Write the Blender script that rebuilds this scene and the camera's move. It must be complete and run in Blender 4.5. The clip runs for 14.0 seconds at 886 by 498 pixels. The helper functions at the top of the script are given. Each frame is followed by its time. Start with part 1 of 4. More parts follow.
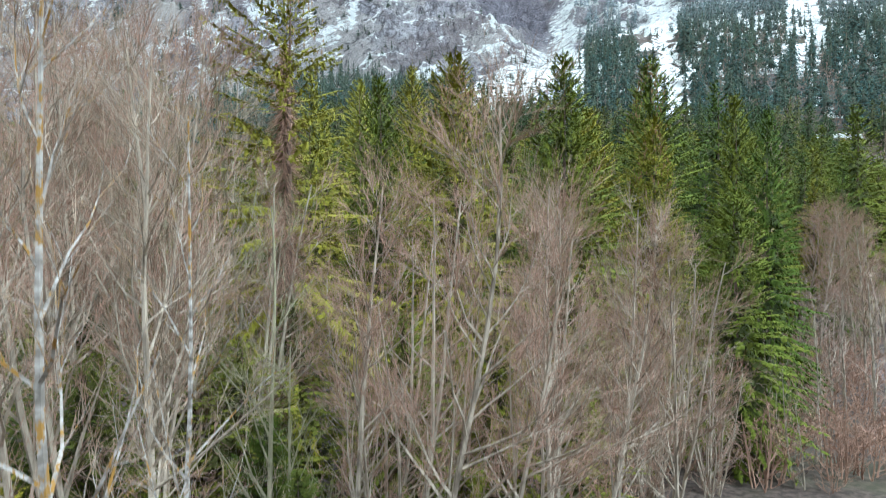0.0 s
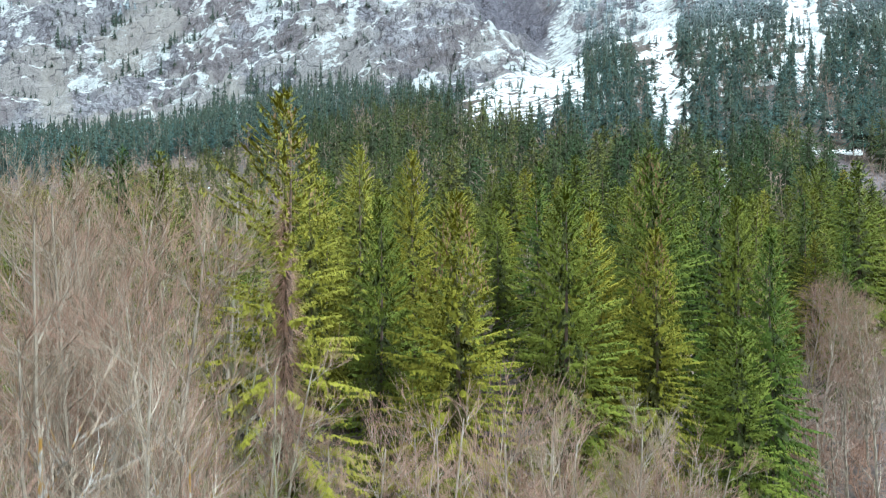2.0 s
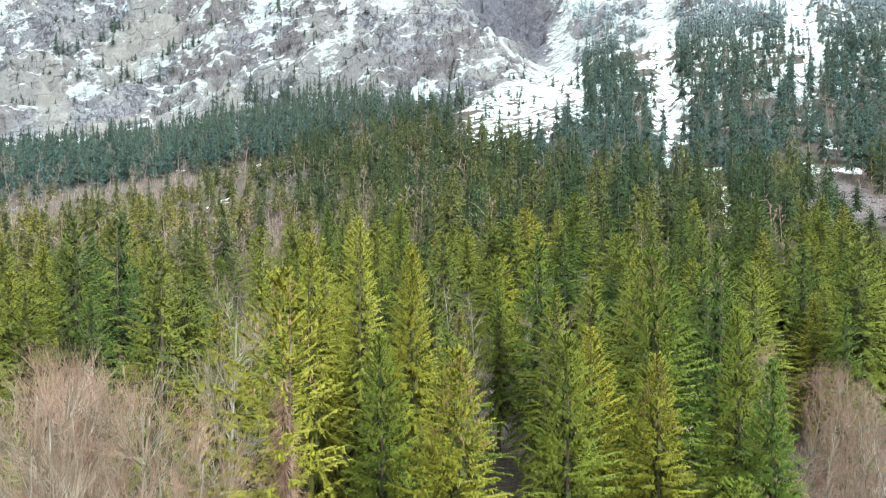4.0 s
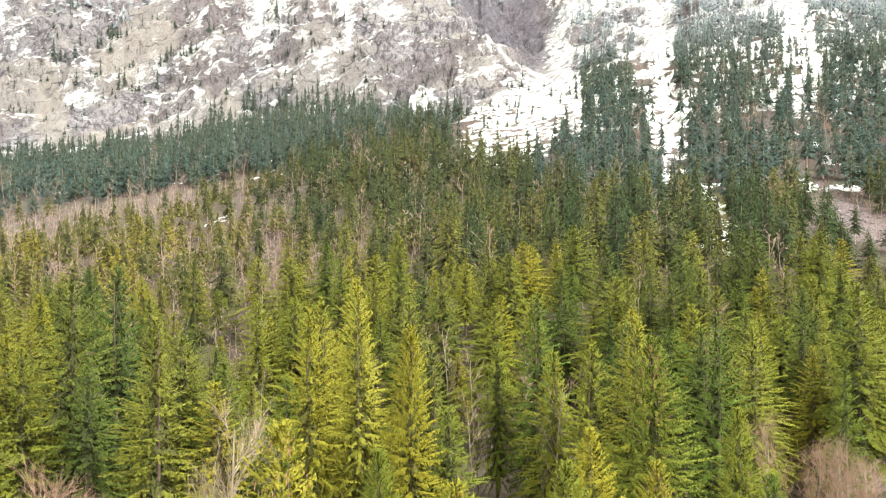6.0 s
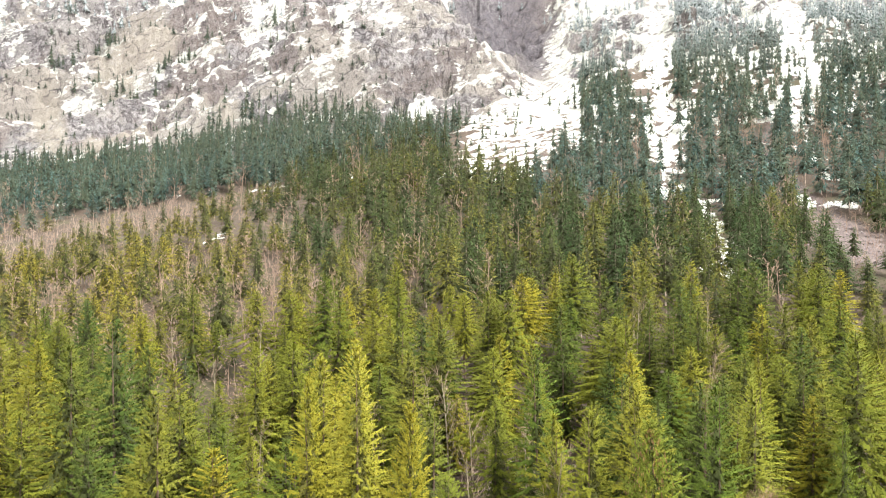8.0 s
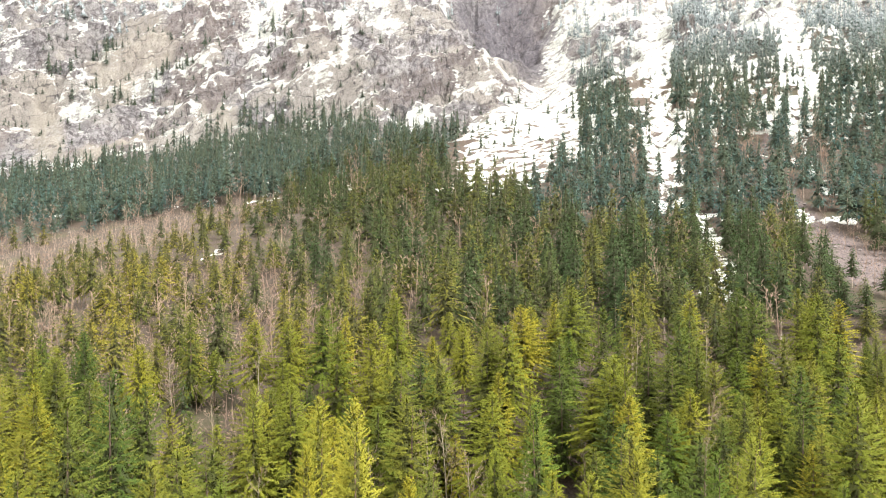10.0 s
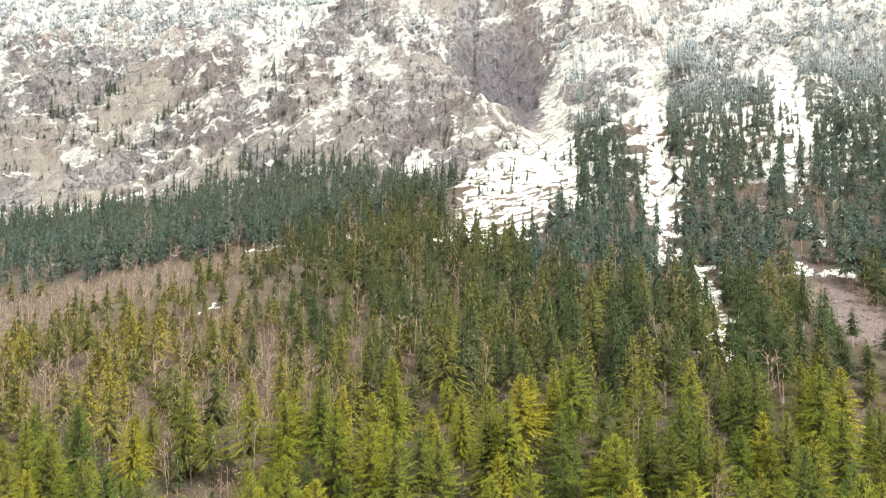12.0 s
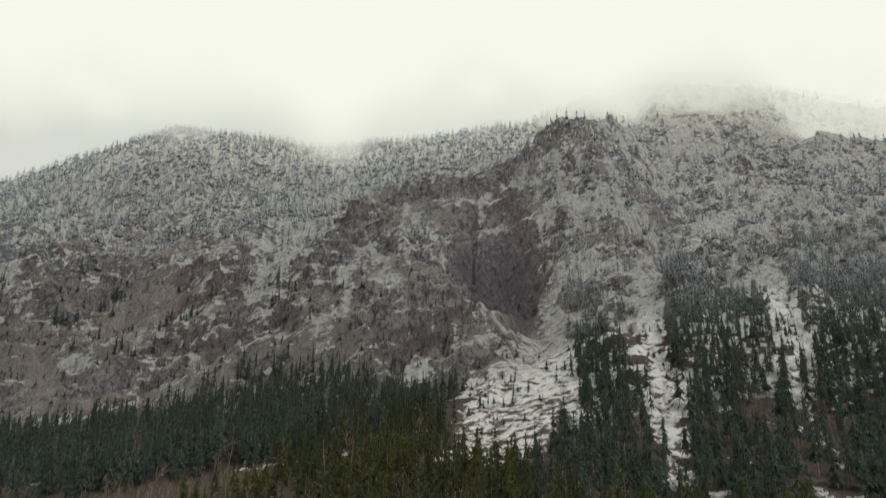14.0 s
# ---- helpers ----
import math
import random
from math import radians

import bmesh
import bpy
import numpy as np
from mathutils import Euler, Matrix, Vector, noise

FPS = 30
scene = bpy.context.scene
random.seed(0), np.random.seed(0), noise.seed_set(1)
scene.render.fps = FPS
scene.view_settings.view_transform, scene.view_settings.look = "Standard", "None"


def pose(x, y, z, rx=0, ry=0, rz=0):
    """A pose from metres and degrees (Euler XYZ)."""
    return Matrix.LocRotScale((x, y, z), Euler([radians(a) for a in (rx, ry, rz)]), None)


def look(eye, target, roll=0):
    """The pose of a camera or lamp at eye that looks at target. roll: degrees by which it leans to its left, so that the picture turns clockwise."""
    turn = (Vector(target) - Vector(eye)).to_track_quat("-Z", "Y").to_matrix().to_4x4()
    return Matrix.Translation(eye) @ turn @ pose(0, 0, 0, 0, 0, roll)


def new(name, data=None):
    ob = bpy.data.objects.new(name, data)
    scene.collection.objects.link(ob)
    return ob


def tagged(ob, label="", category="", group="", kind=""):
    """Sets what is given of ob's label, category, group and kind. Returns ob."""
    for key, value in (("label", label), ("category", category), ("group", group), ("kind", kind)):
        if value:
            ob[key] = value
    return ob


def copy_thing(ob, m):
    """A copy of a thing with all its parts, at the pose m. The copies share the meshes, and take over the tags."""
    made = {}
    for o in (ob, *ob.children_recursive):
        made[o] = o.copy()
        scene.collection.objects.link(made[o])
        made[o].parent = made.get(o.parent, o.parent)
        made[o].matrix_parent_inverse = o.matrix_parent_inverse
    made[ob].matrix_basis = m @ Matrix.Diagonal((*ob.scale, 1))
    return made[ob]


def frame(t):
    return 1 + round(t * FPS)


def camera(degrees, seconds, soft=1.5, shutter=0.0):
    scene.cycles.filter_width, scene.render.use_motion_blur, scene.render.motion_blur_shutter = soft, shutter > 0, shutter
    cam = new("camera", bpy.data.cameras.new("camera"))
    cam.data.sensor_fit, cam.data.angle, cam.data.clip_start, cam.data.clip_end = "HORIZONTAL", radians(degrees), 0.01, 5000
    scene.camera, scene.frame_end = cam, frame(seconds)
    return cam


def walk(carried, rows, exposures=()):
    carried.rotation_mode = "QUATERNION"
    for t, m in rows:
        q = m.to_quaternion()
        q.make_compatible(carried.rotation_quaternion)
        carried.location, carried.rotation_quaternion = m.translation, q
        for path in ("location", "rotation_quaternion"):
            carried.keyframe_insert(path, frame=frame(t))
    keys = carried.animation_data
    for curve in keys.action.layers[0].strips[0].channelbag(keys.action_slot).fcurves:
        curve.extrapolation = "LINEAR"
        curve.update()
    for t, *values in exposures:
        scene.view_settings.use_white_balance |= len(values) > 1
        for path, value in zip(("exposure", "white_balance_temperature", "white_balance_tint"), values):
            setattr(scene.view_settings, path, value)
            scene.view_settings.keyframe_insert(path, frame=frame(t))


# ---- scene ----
# A rising camera before a wooded fan, with a snow-dusted rock wall behind it.
cam = camera(63.9, 14.0, soft=1.15, shutter=0.4)
ROWS = [  # seconds, x, y, z, yaw, pitch, roll
    (0.0, 0.0, 0.0, 10.0, 0.0, 0.14, 0.15),
    (0.5, -0.02, 0.03, 11.62, 0.01, 0.11, 0.18),
    (1.0, -0.04, 0.08, 13.19, -0.02, 0.09, 0.22),
    (1.5, -0.07, 0.13, 14.83, -0.05, 0.04, 0.25),
    (2.0, -0.08, 0.18, 16.53, -0.06, 0.02, 0.29),
    (2.5, -0.08, 0.24, 18.37, -0.07, -0.02, 0.29),
    (3.0, -0.09, 0.31, 20.21, -0.09, -0.05, 0.28),
    (3.5, -0.10, 0.36, 22.05, -0.11, -0.12, 0.29),
    (6.0, -0.12, 0.66, 29.97, -0.29, -0.17, 0.31),
    (6.5, -0.14, 0.68, 31.50, -0.31, -0.17, 0.31),
    (7.0, -0.15, 0.70, 32.98, -0.34, -0.18, 0.32),
    (7.5, -0.17, 0.73, 34.40, -0.38, -0.17, 0.31),
    (8.0, -0.18, 0.78, 35.80, -0.42, -0.17, 0.31),
    (10.5, -0.25, 1.20, 42.76, -0.61, -0.20, 0.28),
    (11.0, -0.27, 1.25, 44.17, -0.64, -0.06, 0.28),
    (11.5, -0.29, 1.29, 45.62, -0.68, 0.87, 0.26),
    (12.0, -0.30, 1.33, 47.20, -0.71, 2.73, 0.25),
    (12.5, -0.33, 1.36, 48.95, -0.73, 5.37, 0.25),
    (13.0, -0.36, 1.38, 50.70, -0.74, 8.94, 0.24),
    (13.5, -0.39, 1.41, 52.45, -0.75, 13.40, 0.22),
    (14.0, -0.41, 1.43, 54.17, -0.75, 18.66, 0.16),
]
LIGHTNESS = [  # seconds, stops, kelvin, tint
    (0.0, 0.08, 4750, 2),
    (3.5, 0.34, 4950, 0),
    (6.5, 0.70, 6030, 10),
    (11.5, 0.48, 6030, 10),
    (12.5, 0.14, 6200, 8),
    (13.0, -0.16, 6200, 8),
    (13.5, -0.78, 6080, 9),
    (14.0, -1.88, 5920, 9),
]
walk(cam, [(t, pose(x, y, z, 90 + pitch, roll, yaw)) for t, x, y, z, yaw, pitch, roll in ROWS], LIGHTNESS)

# ---- light: an overcast sky and a weak, wide sun behind the clouds ----
world = bpy.data.worlds.new("overcast_sky")
scene.world = world
world.use_nodes = True
wn, wl = world.node_tree.nodes, world.node_tree.links
wn.clear()
sky = wn.new("ShaderNodeTexSky")
sky.sky_type, sky.sun_disc = "NISHITA", False
sky.sun_elevation, sky.sun_rotation = radians(50.5), radians(129.8)
clear = wn.new("ShaderNodeBackground")
clear.inputs["Strength"].default_value = 0.1
wl.new(sky.outputs[0], clear.inputs["Color"])
coord = wn.new("ShaderNodeTexCoord")
puff = wn.new("ShaderNodeTexNoise")
puff.inputs["Scale"].default_value, puff.inputs["Detail"].default_value = 2.2, 5
wl.new(coord.outputs["Generated"], puff.inputs["Vector"])
ramp = wn.new("ShaderNodeValToRGB")
ramp.color_ramp.elements[0].color, ramp.color_ramp.elements[1].color = (0.87, 0.835, 0.80, 1), (1.0, 0.985, 0.885, 1)
ramp.color_ramp.elements[0].position, ramp.color_ramp.elements[1].position = 0.38, 0.62
wl.new(puff.outputs["Fac"], ramp.inputs["Fac"])
cover = wn.new("ShaderNodeBackground")
cover.inputs["Strength"].default_value = 1.35
wl.new(ramp.outputs["Color"], cover.inputs["Color"])
both = wn.new("ShaderNodeMixShader")
both.inputs["Fac"].default_value = 0.9
wl.new(clear.outputs[0], both.inputs[1])
wl.new(cover.outputs[0], both.inputs[2])
out = wn.new("ShaderNodeOutputWorld")
wl.new(both.outputs[0], out.inputs["Surface"])

sun = new("sun", bpy.data.lights.new("sun", "SUN"))
sun.data.energy, sun.data.angle, sun.data.color = 4.7, radians(8), (1.0, 0.96, 0.88)
sun.matrix_world = look((60, -50, 95), (0, 0, 0))

# ---- the lie of the land ----
def lattice(ix, iy, seed):
    h = np.sin(ix * 127.1 + iy * 311.7 + seed * 74.7) * 43758.5453
    return h - np.floor(h)


def soft_noise(x, y, seed=0):
    """Smooth noise from 0 to 1 over the plan."""
    x, y = np.asarray(x, float), np.asarray(y, float)
    ix, iy = np.floor(x), np.floor(y)
    fx, fy = x - ix, y - iy
    fx, fy = fx * fx * fx * (fx * (fx * 6 - 15) + 10), fy * fy * fy * (fy * (fy * 6 - 15) + 10)
    a, b = lattice(ix, iy, seed), lattice(ix + 1, iy, seed)
    c, d = lattice(ix, iy + 1, seed), lattice(ix + 1, iy + 1, seed)
    return (a + (b - a) * fx) * (1 - fy) + (c + (d - c) * fx) * fy


def layered(x, y, seed=0, octaves=4):
    total, weight, size = 0.0, 0.0, 1.0
    for k in range(octaves):
        total = total + size * soft_noise(x * 2**k + 17.3 * k, y * 2**k - 9.1 * k, seed + k)
        weight, size = weight + size, size * 0.5
    return total / weight


def ridged(x, y, seed=0, octaves=4):
    total, weight, size = 0.0, 0.0, 1.0
    for k in range(octaves):
        total = total + size * (1 - np.abs(2 * soft_noise(x * 2**k + 5.7 * k, y * 2**k + 3.3 * k, seed + k) - 1))
        weight, size = weight + size, size * 0.52
    return total / weight


def step(a, b, x):
    s = np.clip((np.asarray(x, float) - a) / (b - a), 0, 1)
    return s * s * (3 - 2 * s)


FAN = np.array([-0.70, -0.40, -0.18, 0.0, 0.15, 0.33, 0.50, 0.70])  # sideways over ahead
PROFILE = [  # metres ahead, ground heights from west to east
    (-900, (-6, -6, -6, -6, -6, -6, -6, -6)),
    (-60, (-1, -1, -1, -1, -1, -1, -1, -1)),
    (0, (0, 0, 0, 0, 0, 0, 0, 0)),
    (60, (1, 1, 0, 0, 0, 0, 0, 0)),
    (95, (4, 4, 3, 3, 3, 3, 3, 3)),
    (140, (11, 12, 14, 15, 15, 15, 14, 13)),
]
PROFILE += [
    (196, (20, 23, 27, 29, 30, 31, 32, 32)),
    (250, (33, 38, 44, 47, 47, 45, 48, 50)),
    (345, (54, 60, 69, 75, 84, 93, 98, 102)),
    (420, (72, 82, 96, 103, 114, 132, 142, 148)),
    (480, (94, 98, 116, 128, 140, 166, 185, 190)),
    (560, (164, 150, 190, 200, 168, 215, 225, 230)),
]
PROFILE += [
    (650, (252, 245, 262, 275, 255, 262, 285, 295)),
    (800, (345, 372, 368, 390, 388, 392, 415, 420)),
    (1000, (475, 590, 556, 572, 600, 696, 684, 640)),
    (1250, (545, 650, 600, 640, 690, 760, 760, 700)),
    (1900, (420, 480, 500, 520, 540, 560, 560, 520)),
]


def bed(x, y):
    """The large form of the ground: the profile, glided through from row to row."""
    x, y = np.asarray(x, float), np.asarray(y, float)
    u = np.clip(x / np.maximum(y, 150), -0.7, 0.7)
    ahead = np.array([r[0] for r in PROFILE], float)
    rows = np.array([np.interp(u.ravel(), FAN, r[1]) for r in PROFILE]).reshape((len(PROFILE),) + u.shape)
    k = np.clip(np.searchsorted(ahead, y, side="right") - 1, 0, len(ahead) - 2)

    def row(i):
        return np.take_along_axis(rows, np.clip(i, 0, len(ahead) - 1)[None], 0)[0]

    def slope(i):
        lo, hi = np.clip(i - 1, 0, len(ahead) - 1), np.clip(i + 1, 0, len(ahead) - 1)
        return (row(hi) - row(lo)) / (ahead[hi] - ahead[lo])

    span = ahead[k + 1] - ahead[k]
    s = np.clip((y - ahead[k]) / span, 0, 1)
    s2, s3 = s * s, s * s * s
    return (2 * s3 - 3 * s2 + 1) * row(k) + (s3 - 2 * s2 + s) * span * slope(k) + (3 * s2 - 2 * s3) * row(k + 1) + (s3 - s2) * span * slope(k + 1)


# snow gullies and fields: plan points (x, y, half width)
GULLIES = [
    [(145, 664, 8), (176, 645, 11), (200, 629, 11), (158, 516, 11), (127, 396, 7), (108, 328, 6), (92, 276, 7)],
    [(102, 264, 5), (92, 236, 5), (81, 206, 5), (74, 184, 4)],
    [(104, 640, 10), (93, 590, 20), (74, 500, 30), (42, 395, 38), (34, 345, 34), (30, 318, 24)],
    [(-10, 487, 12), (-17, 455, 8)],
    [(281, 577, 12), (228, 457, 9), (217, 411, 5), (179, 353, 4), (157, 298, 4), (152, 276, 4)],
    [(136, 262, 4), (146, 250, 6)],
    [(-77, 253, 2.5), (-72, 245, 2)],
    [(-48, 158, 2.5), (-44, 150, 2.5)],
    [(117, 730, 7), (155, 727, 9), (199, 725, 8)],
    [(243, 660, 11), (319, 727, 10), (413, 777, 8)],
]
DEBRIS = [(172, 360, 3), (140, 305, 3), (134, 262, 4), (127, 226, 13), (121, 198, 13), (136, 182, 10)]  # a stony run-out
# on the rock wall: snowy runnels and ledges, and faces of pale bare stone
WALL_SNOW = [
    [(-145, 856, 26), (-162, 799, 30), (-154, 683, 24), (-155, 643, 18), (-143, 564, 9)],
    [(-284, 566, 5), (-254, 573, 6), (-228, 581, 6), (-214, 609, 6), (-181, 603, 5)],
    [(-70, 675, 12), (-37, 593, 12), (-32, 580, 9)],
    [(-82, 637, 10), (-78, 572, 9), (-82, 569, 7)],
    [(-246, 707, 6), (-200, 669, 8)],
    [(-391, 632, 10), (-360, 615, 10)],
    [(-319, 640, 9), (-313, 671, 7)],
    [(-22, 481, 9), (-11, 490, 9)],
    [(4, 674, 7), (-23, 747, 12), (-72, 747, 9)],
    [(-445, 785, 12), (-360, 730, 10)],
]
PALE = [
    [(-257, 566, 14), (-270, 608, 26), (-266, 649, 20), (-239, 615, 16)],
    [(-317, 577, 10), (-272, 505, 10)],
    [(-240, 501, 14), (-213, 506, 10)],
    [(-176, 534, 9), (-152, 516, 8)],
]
RIBS = [  # the wooded ribs between the gullies
    [(232, 640, 6), (200, 517, 27), (185, 448, 36), (159, 385, 32), (128, 320, 23)],
    [(345, 560, 45), (290, 440, 62), (250, 350, 70), (215, 290, 66)],
    [(112, 500, 12), (101, 453, 20), (76, 337, 16)],
]
THICKET = [(-215, 232, 17), (-150, 252, 20), (-132, 274, 22), (-118, 292, 22), (-102, 311, 20), (-84, 322, 13), (-72, 334, 6)]  # bare brown brush


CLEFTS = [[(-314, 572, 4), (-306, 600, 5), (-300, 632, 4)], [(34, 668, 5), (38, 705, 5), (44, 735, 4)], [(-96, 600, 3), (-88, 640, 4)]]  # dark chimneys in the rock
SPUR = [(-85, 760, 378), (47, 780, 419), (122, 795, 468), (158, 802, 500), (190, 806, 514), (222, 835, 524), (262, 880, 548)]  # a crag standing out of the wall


def spur_top(x, y):
    best = np.full(np.shape(x), -999.0)
    for (x0, y0, z0), (x1, y1, z1) in zip(SPUR, SPUR[1:]):
        dx, dy = x1 - x0, y1 - y0
        s = np.clip(((x - x0) * dx + (y - y0) * dy) / (dx * dx + dy * dy), 0, 1)
        best = np.maximum(best, z0 + (z1 - z0) * s - 1.9 * np.hypot(x - x0 - s * dx, y - y0 - s * dy))
    return best


def along(x, y, line):
    """How far inside a band of given half widths a place lies: 1 on its middle line, 0 on its edge, negative outside."""
    best = np.full(np.shape(x), -9.0)
    for (x0, y0, w0), (x1, y1, w1) in zip(line, line[1:]):
        dx, dy = x1 - x0, y1 - y0
        s = np.clip(((x - x0) * dx + (y - y0) * dy) / (dx * dx + dy * dy), 0, 1)
        d = np.hypot(x - x0 - s * dx, y - y0 - s * dy)
        best = np.maximum(best, 1 - d / (w0 + (w1 - w0) * s))
    return best


def in_bands(x, y, lines, sway=1.0):
    wob = sway * 16 * (layered(x / 16, y / 16, 39, 4) - 0.5)
    return np.max([along(x + wob, y - wob, q) for q in lines], 0)


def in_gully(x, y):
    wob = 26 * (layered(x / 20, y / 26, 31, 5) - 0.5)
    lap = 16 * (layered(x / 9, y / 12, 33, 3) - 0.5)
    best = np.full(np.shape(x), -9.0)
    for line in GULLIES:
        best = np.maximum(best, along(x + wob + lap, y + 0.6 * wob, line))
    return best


def blocks(x, y, size, seed):
    """Tilted blocks: each cell of an uneven paving of the plan is a plane of its own."""
    x, y = np.asarray(x, float) / size, np.asarray(y, float) / size
    ix, iy = np.floor(x), np.floor(y)
    near, rise = np.full(x.shape, 9.0), np.zeros(x.shape)
    for di in (-1, 0, 1):
        for dj in (-1, 0, 1):
            cx, cy = ix + di, iy + dj
            dx, dy = x - cx - lattice(cx, cy, seed), y - cy - lattice(cx, cy, seed + 1)
            d = dx * dx + dy * dy
            tilt = 1.6 * (lattice(cx, cy, seed + 2) - 0.5) * dx + 1.6 * (lattice(cx, cy, seed + 3) - 0.5) * dy + 0.7 * (lattice(cx, cy, seed + 4) - 0.5)
            rise = np.where(d < near, tilt, rise)
            near = np.minimum(d, near)
    return rise


def height(x, y):
    x, y = np.asarray(x, float), np.asarray(y, float)
    z = bed(x, y)
    z = np.maximum(z, spur_top(x, y) + 16 * (layered(x / 30, y / 30, 35) - 0.5))
    rough = step(400, 540, y + 0.1 * x * (x < 0))
    rough = rough * (1 - 0.65 * step(780, 960, y))
    rough = rough * (1 - 0.9 * step(-0.3, 0.5, in_gully(x, y)))
    crag = ridged(x / 75, y / 170, 3, 4) - 0.55
    rib = ridged(x / 26, y / 120, 11, 3) - 0.55
    fine = ridged(x / 8, y / 9, 23, 3) - 0.55
    for rise, reach, warp, seed in ((44.0, 0.62, 90.0, 15), (15.0, 0.55, 34.0, 16)):  # ledges: treads and risers
        tier = (z - 0.34 * x) / rise + 1.7 * layered((x + 0.4 * y) / warp, y / warp, seed, 3)
        part_way = tier - np.floor(tier)
        z = z + rough * (1 - step(740, 880, y)) * reach * rise * (step(0.45, 0.95, part_way) - part_way)
    z = z - 40 * np.exp(-(((x - 62) / 48) ** 2 + ((y - 655) / 62) ** 2))  # a hollow in the wall
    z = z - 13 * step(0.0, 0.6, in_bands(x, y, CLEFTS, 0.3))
    sway = 14 * (layered(x / 30, y / 30, 37) - 0.5)
    z = z + rough * (24 * crag + 6 * rib + 3 * fine + (1 - 0.75 * step(680, 760, y)) * 8 * blocks(x + sway, 0.55 * y - sway, 21, 43) + 4 * blocks(x - sway, 0.6 * y + sway, 8, 47))
    z = z + (1 - rough) * (1.6 * (layered(x / 14, y / 14, 5) - 0.5) + step(120, 200, y) * 6 * (layered(x / 45, y / 45, 6) - 0.5))
    return z - 3.5 * step(0, 0.8, in_gully(x, y)) * step(250, 400, y)

# ---- materials ----
class Surface:
    """A principled material whose nodes are added one by one."""

    def __init__(self, name, roughness=0.8, specular=0.25):
        self.mat = bpy.data.materials.new(name)
        self.mat.use_nodes = True
        self.nodes, self.links = self.mat.node_tree.nodes, self.mat.node_tree.links
        self.shader = self.nodes["Principled BSDF"]
        self.shader.inputs["Roughness"].default_value = roughness
        self.shader.inputs["Specular IOR Level"].default_value = specular
        self.place = self.nodes.new("ShaderNodeTexCoord").outputs["Object"]

    def value(self, v, socket):
        if hasattr(v, "links"):
            self.links.new(v, socket)
        else:
            socket.default_value = v

    def noise(self, scale, detail=4, stretch=None, rough=0.6, dip=0.0):
        where = self.place
        if stretch:
            m = self.nodes.new("ShaderNodeMapping")
            m.vector_type = "TEXTURE"  # turned first, then stretched
            m.inputs["Rotation"].default_value = (0, -dip, 0)
            m.inputs["Scale"].default_value = [1 / q for q in stretch]
            self.links.new(where, m.inputs["Vector"])
            where = m.outputs[0]
        n = self.nodes.new("ShaderNodeTexNoise")
        n.inputs["Scale"].default_value, n.inputs["Detail"].default_value = scale, detail
        n.inputs["Roughness"].default_value = rough
        self.links.new(where, n.inputs["Vector"])
        return n.outputs["Fac"]

    def cracks(self, scale, stretch, dip, narrow):
        """1 on thin wandering joints, 0 between them."""
        m, n = self.nodes.new("ShaderNodeMapping"), self.nodes.new("ShaderNodeTexNoise")
        m.vector_type = "TEXTURE"
        m.inputs["Rotation"].default_value, m.inputs["Scale"].default_value = (0, -dip, 0), [1 / q for q in stretch]
        n.inputs["Scale"].default_value, n.inputs["Detail"].default_value = 1.4 * scale, 8
        bend, v = self.nodes.new("ShaderNodeVectorMath"), self.nodes.new("ShaderNodeTexVoronoi")
        bend.operation = "MULTIPLY_ADD"
        bend.inputs[1].default_value = (1.8 / scale,) * 3
        v.feature, v.inputs["Scale"].default_value = "DISTANCE_TO_EDGE", scale
        self.links.new(self.place, m.inputs["Vector"])
        self.links.new(self.place, n.inputs["Vector"])
        self.links.new(n.outputs["Color"], bend.inputs[0])
        self.links.new(m.outputs[0], bend.inputs[2])
        self.links.new(bend.outputs[0], v.inputs["Vector"])
        return self.span(v.outputs["Distance"], 0.0, narrow, 1.0, 0.0)

    def calc(self, how, a, b, clamp=False):
        n = self.nodes.new("ShaderNodeMath")
        n.operation, n.use_clamp = how, clamp
        self.value(a, n.inputs[0])
        self.value(b, n.inputs[1])
        return n.outputs[0]

    def span(self, v, lo, hi, to_lo=0.0, to_hi=1.0):
        n = self.nodes.new("ShaderNodeMapRange")
        n.interpolation_type = "SMOOTHSTEP"
        self.value(v, n.inputs["Value"])
        for key, x in (("From Min", lo), ("From Max", hi), ("To Min", to_lo), ("To Max", to_hi)):
            n.inputs[key].default_value = x
        return n.outputs[0]

    def mix(self, fac, a, b):
        n = self.nodes.new("ShaderNodeMix")
        n.data_type = "RGBA"
        self.value(fac, n.inputs["Factor"])
        for v, k in ((a, 6), (b, 7)):
            self.value((*v, 1) if isinstance(v, tuple) else v, n.inputs[k])
        return n.outputs[2]

    def attribute(self, name):
        n = self.nodes.new("ShaderNodeAttribute")
        n.attribute_name = name
        return n.outputs["Fac"]

    def random(self):
        return self.nodes.new("ShaderNodeObjectInfo").outputs["Random"]

    def island(self):
        return self.nodes.new("ShaderNodeNewGeometry").outputs["Random Per Island"]

    def upward(self):
        g, s = self.nodes.new("ShaderNodeNewGeometry"), self.nodes.new("ShaderNodeSeparateXYZ")
        self.links.new(g.outputs["Normal"], s.inputs[0])
        return s.outputs["Z"]

    def paint(self, colour):
        self.value((*colour, 1) if isinstance(colour, tuple) else colour, self.shader.inputs["Base Color"])
        return self

    def relief(self, v, strength, distance):
        n = self.nodes.new("ShaderNodeBump")
        n.inputs["Strength"].default_value, n.inputs["Distance"].default_value = strength, distance
        self.links.new(v, n.inputs["Height"])
        self.links.new(n.outputs[0], self.shader.inputs["Normal"])
        return self


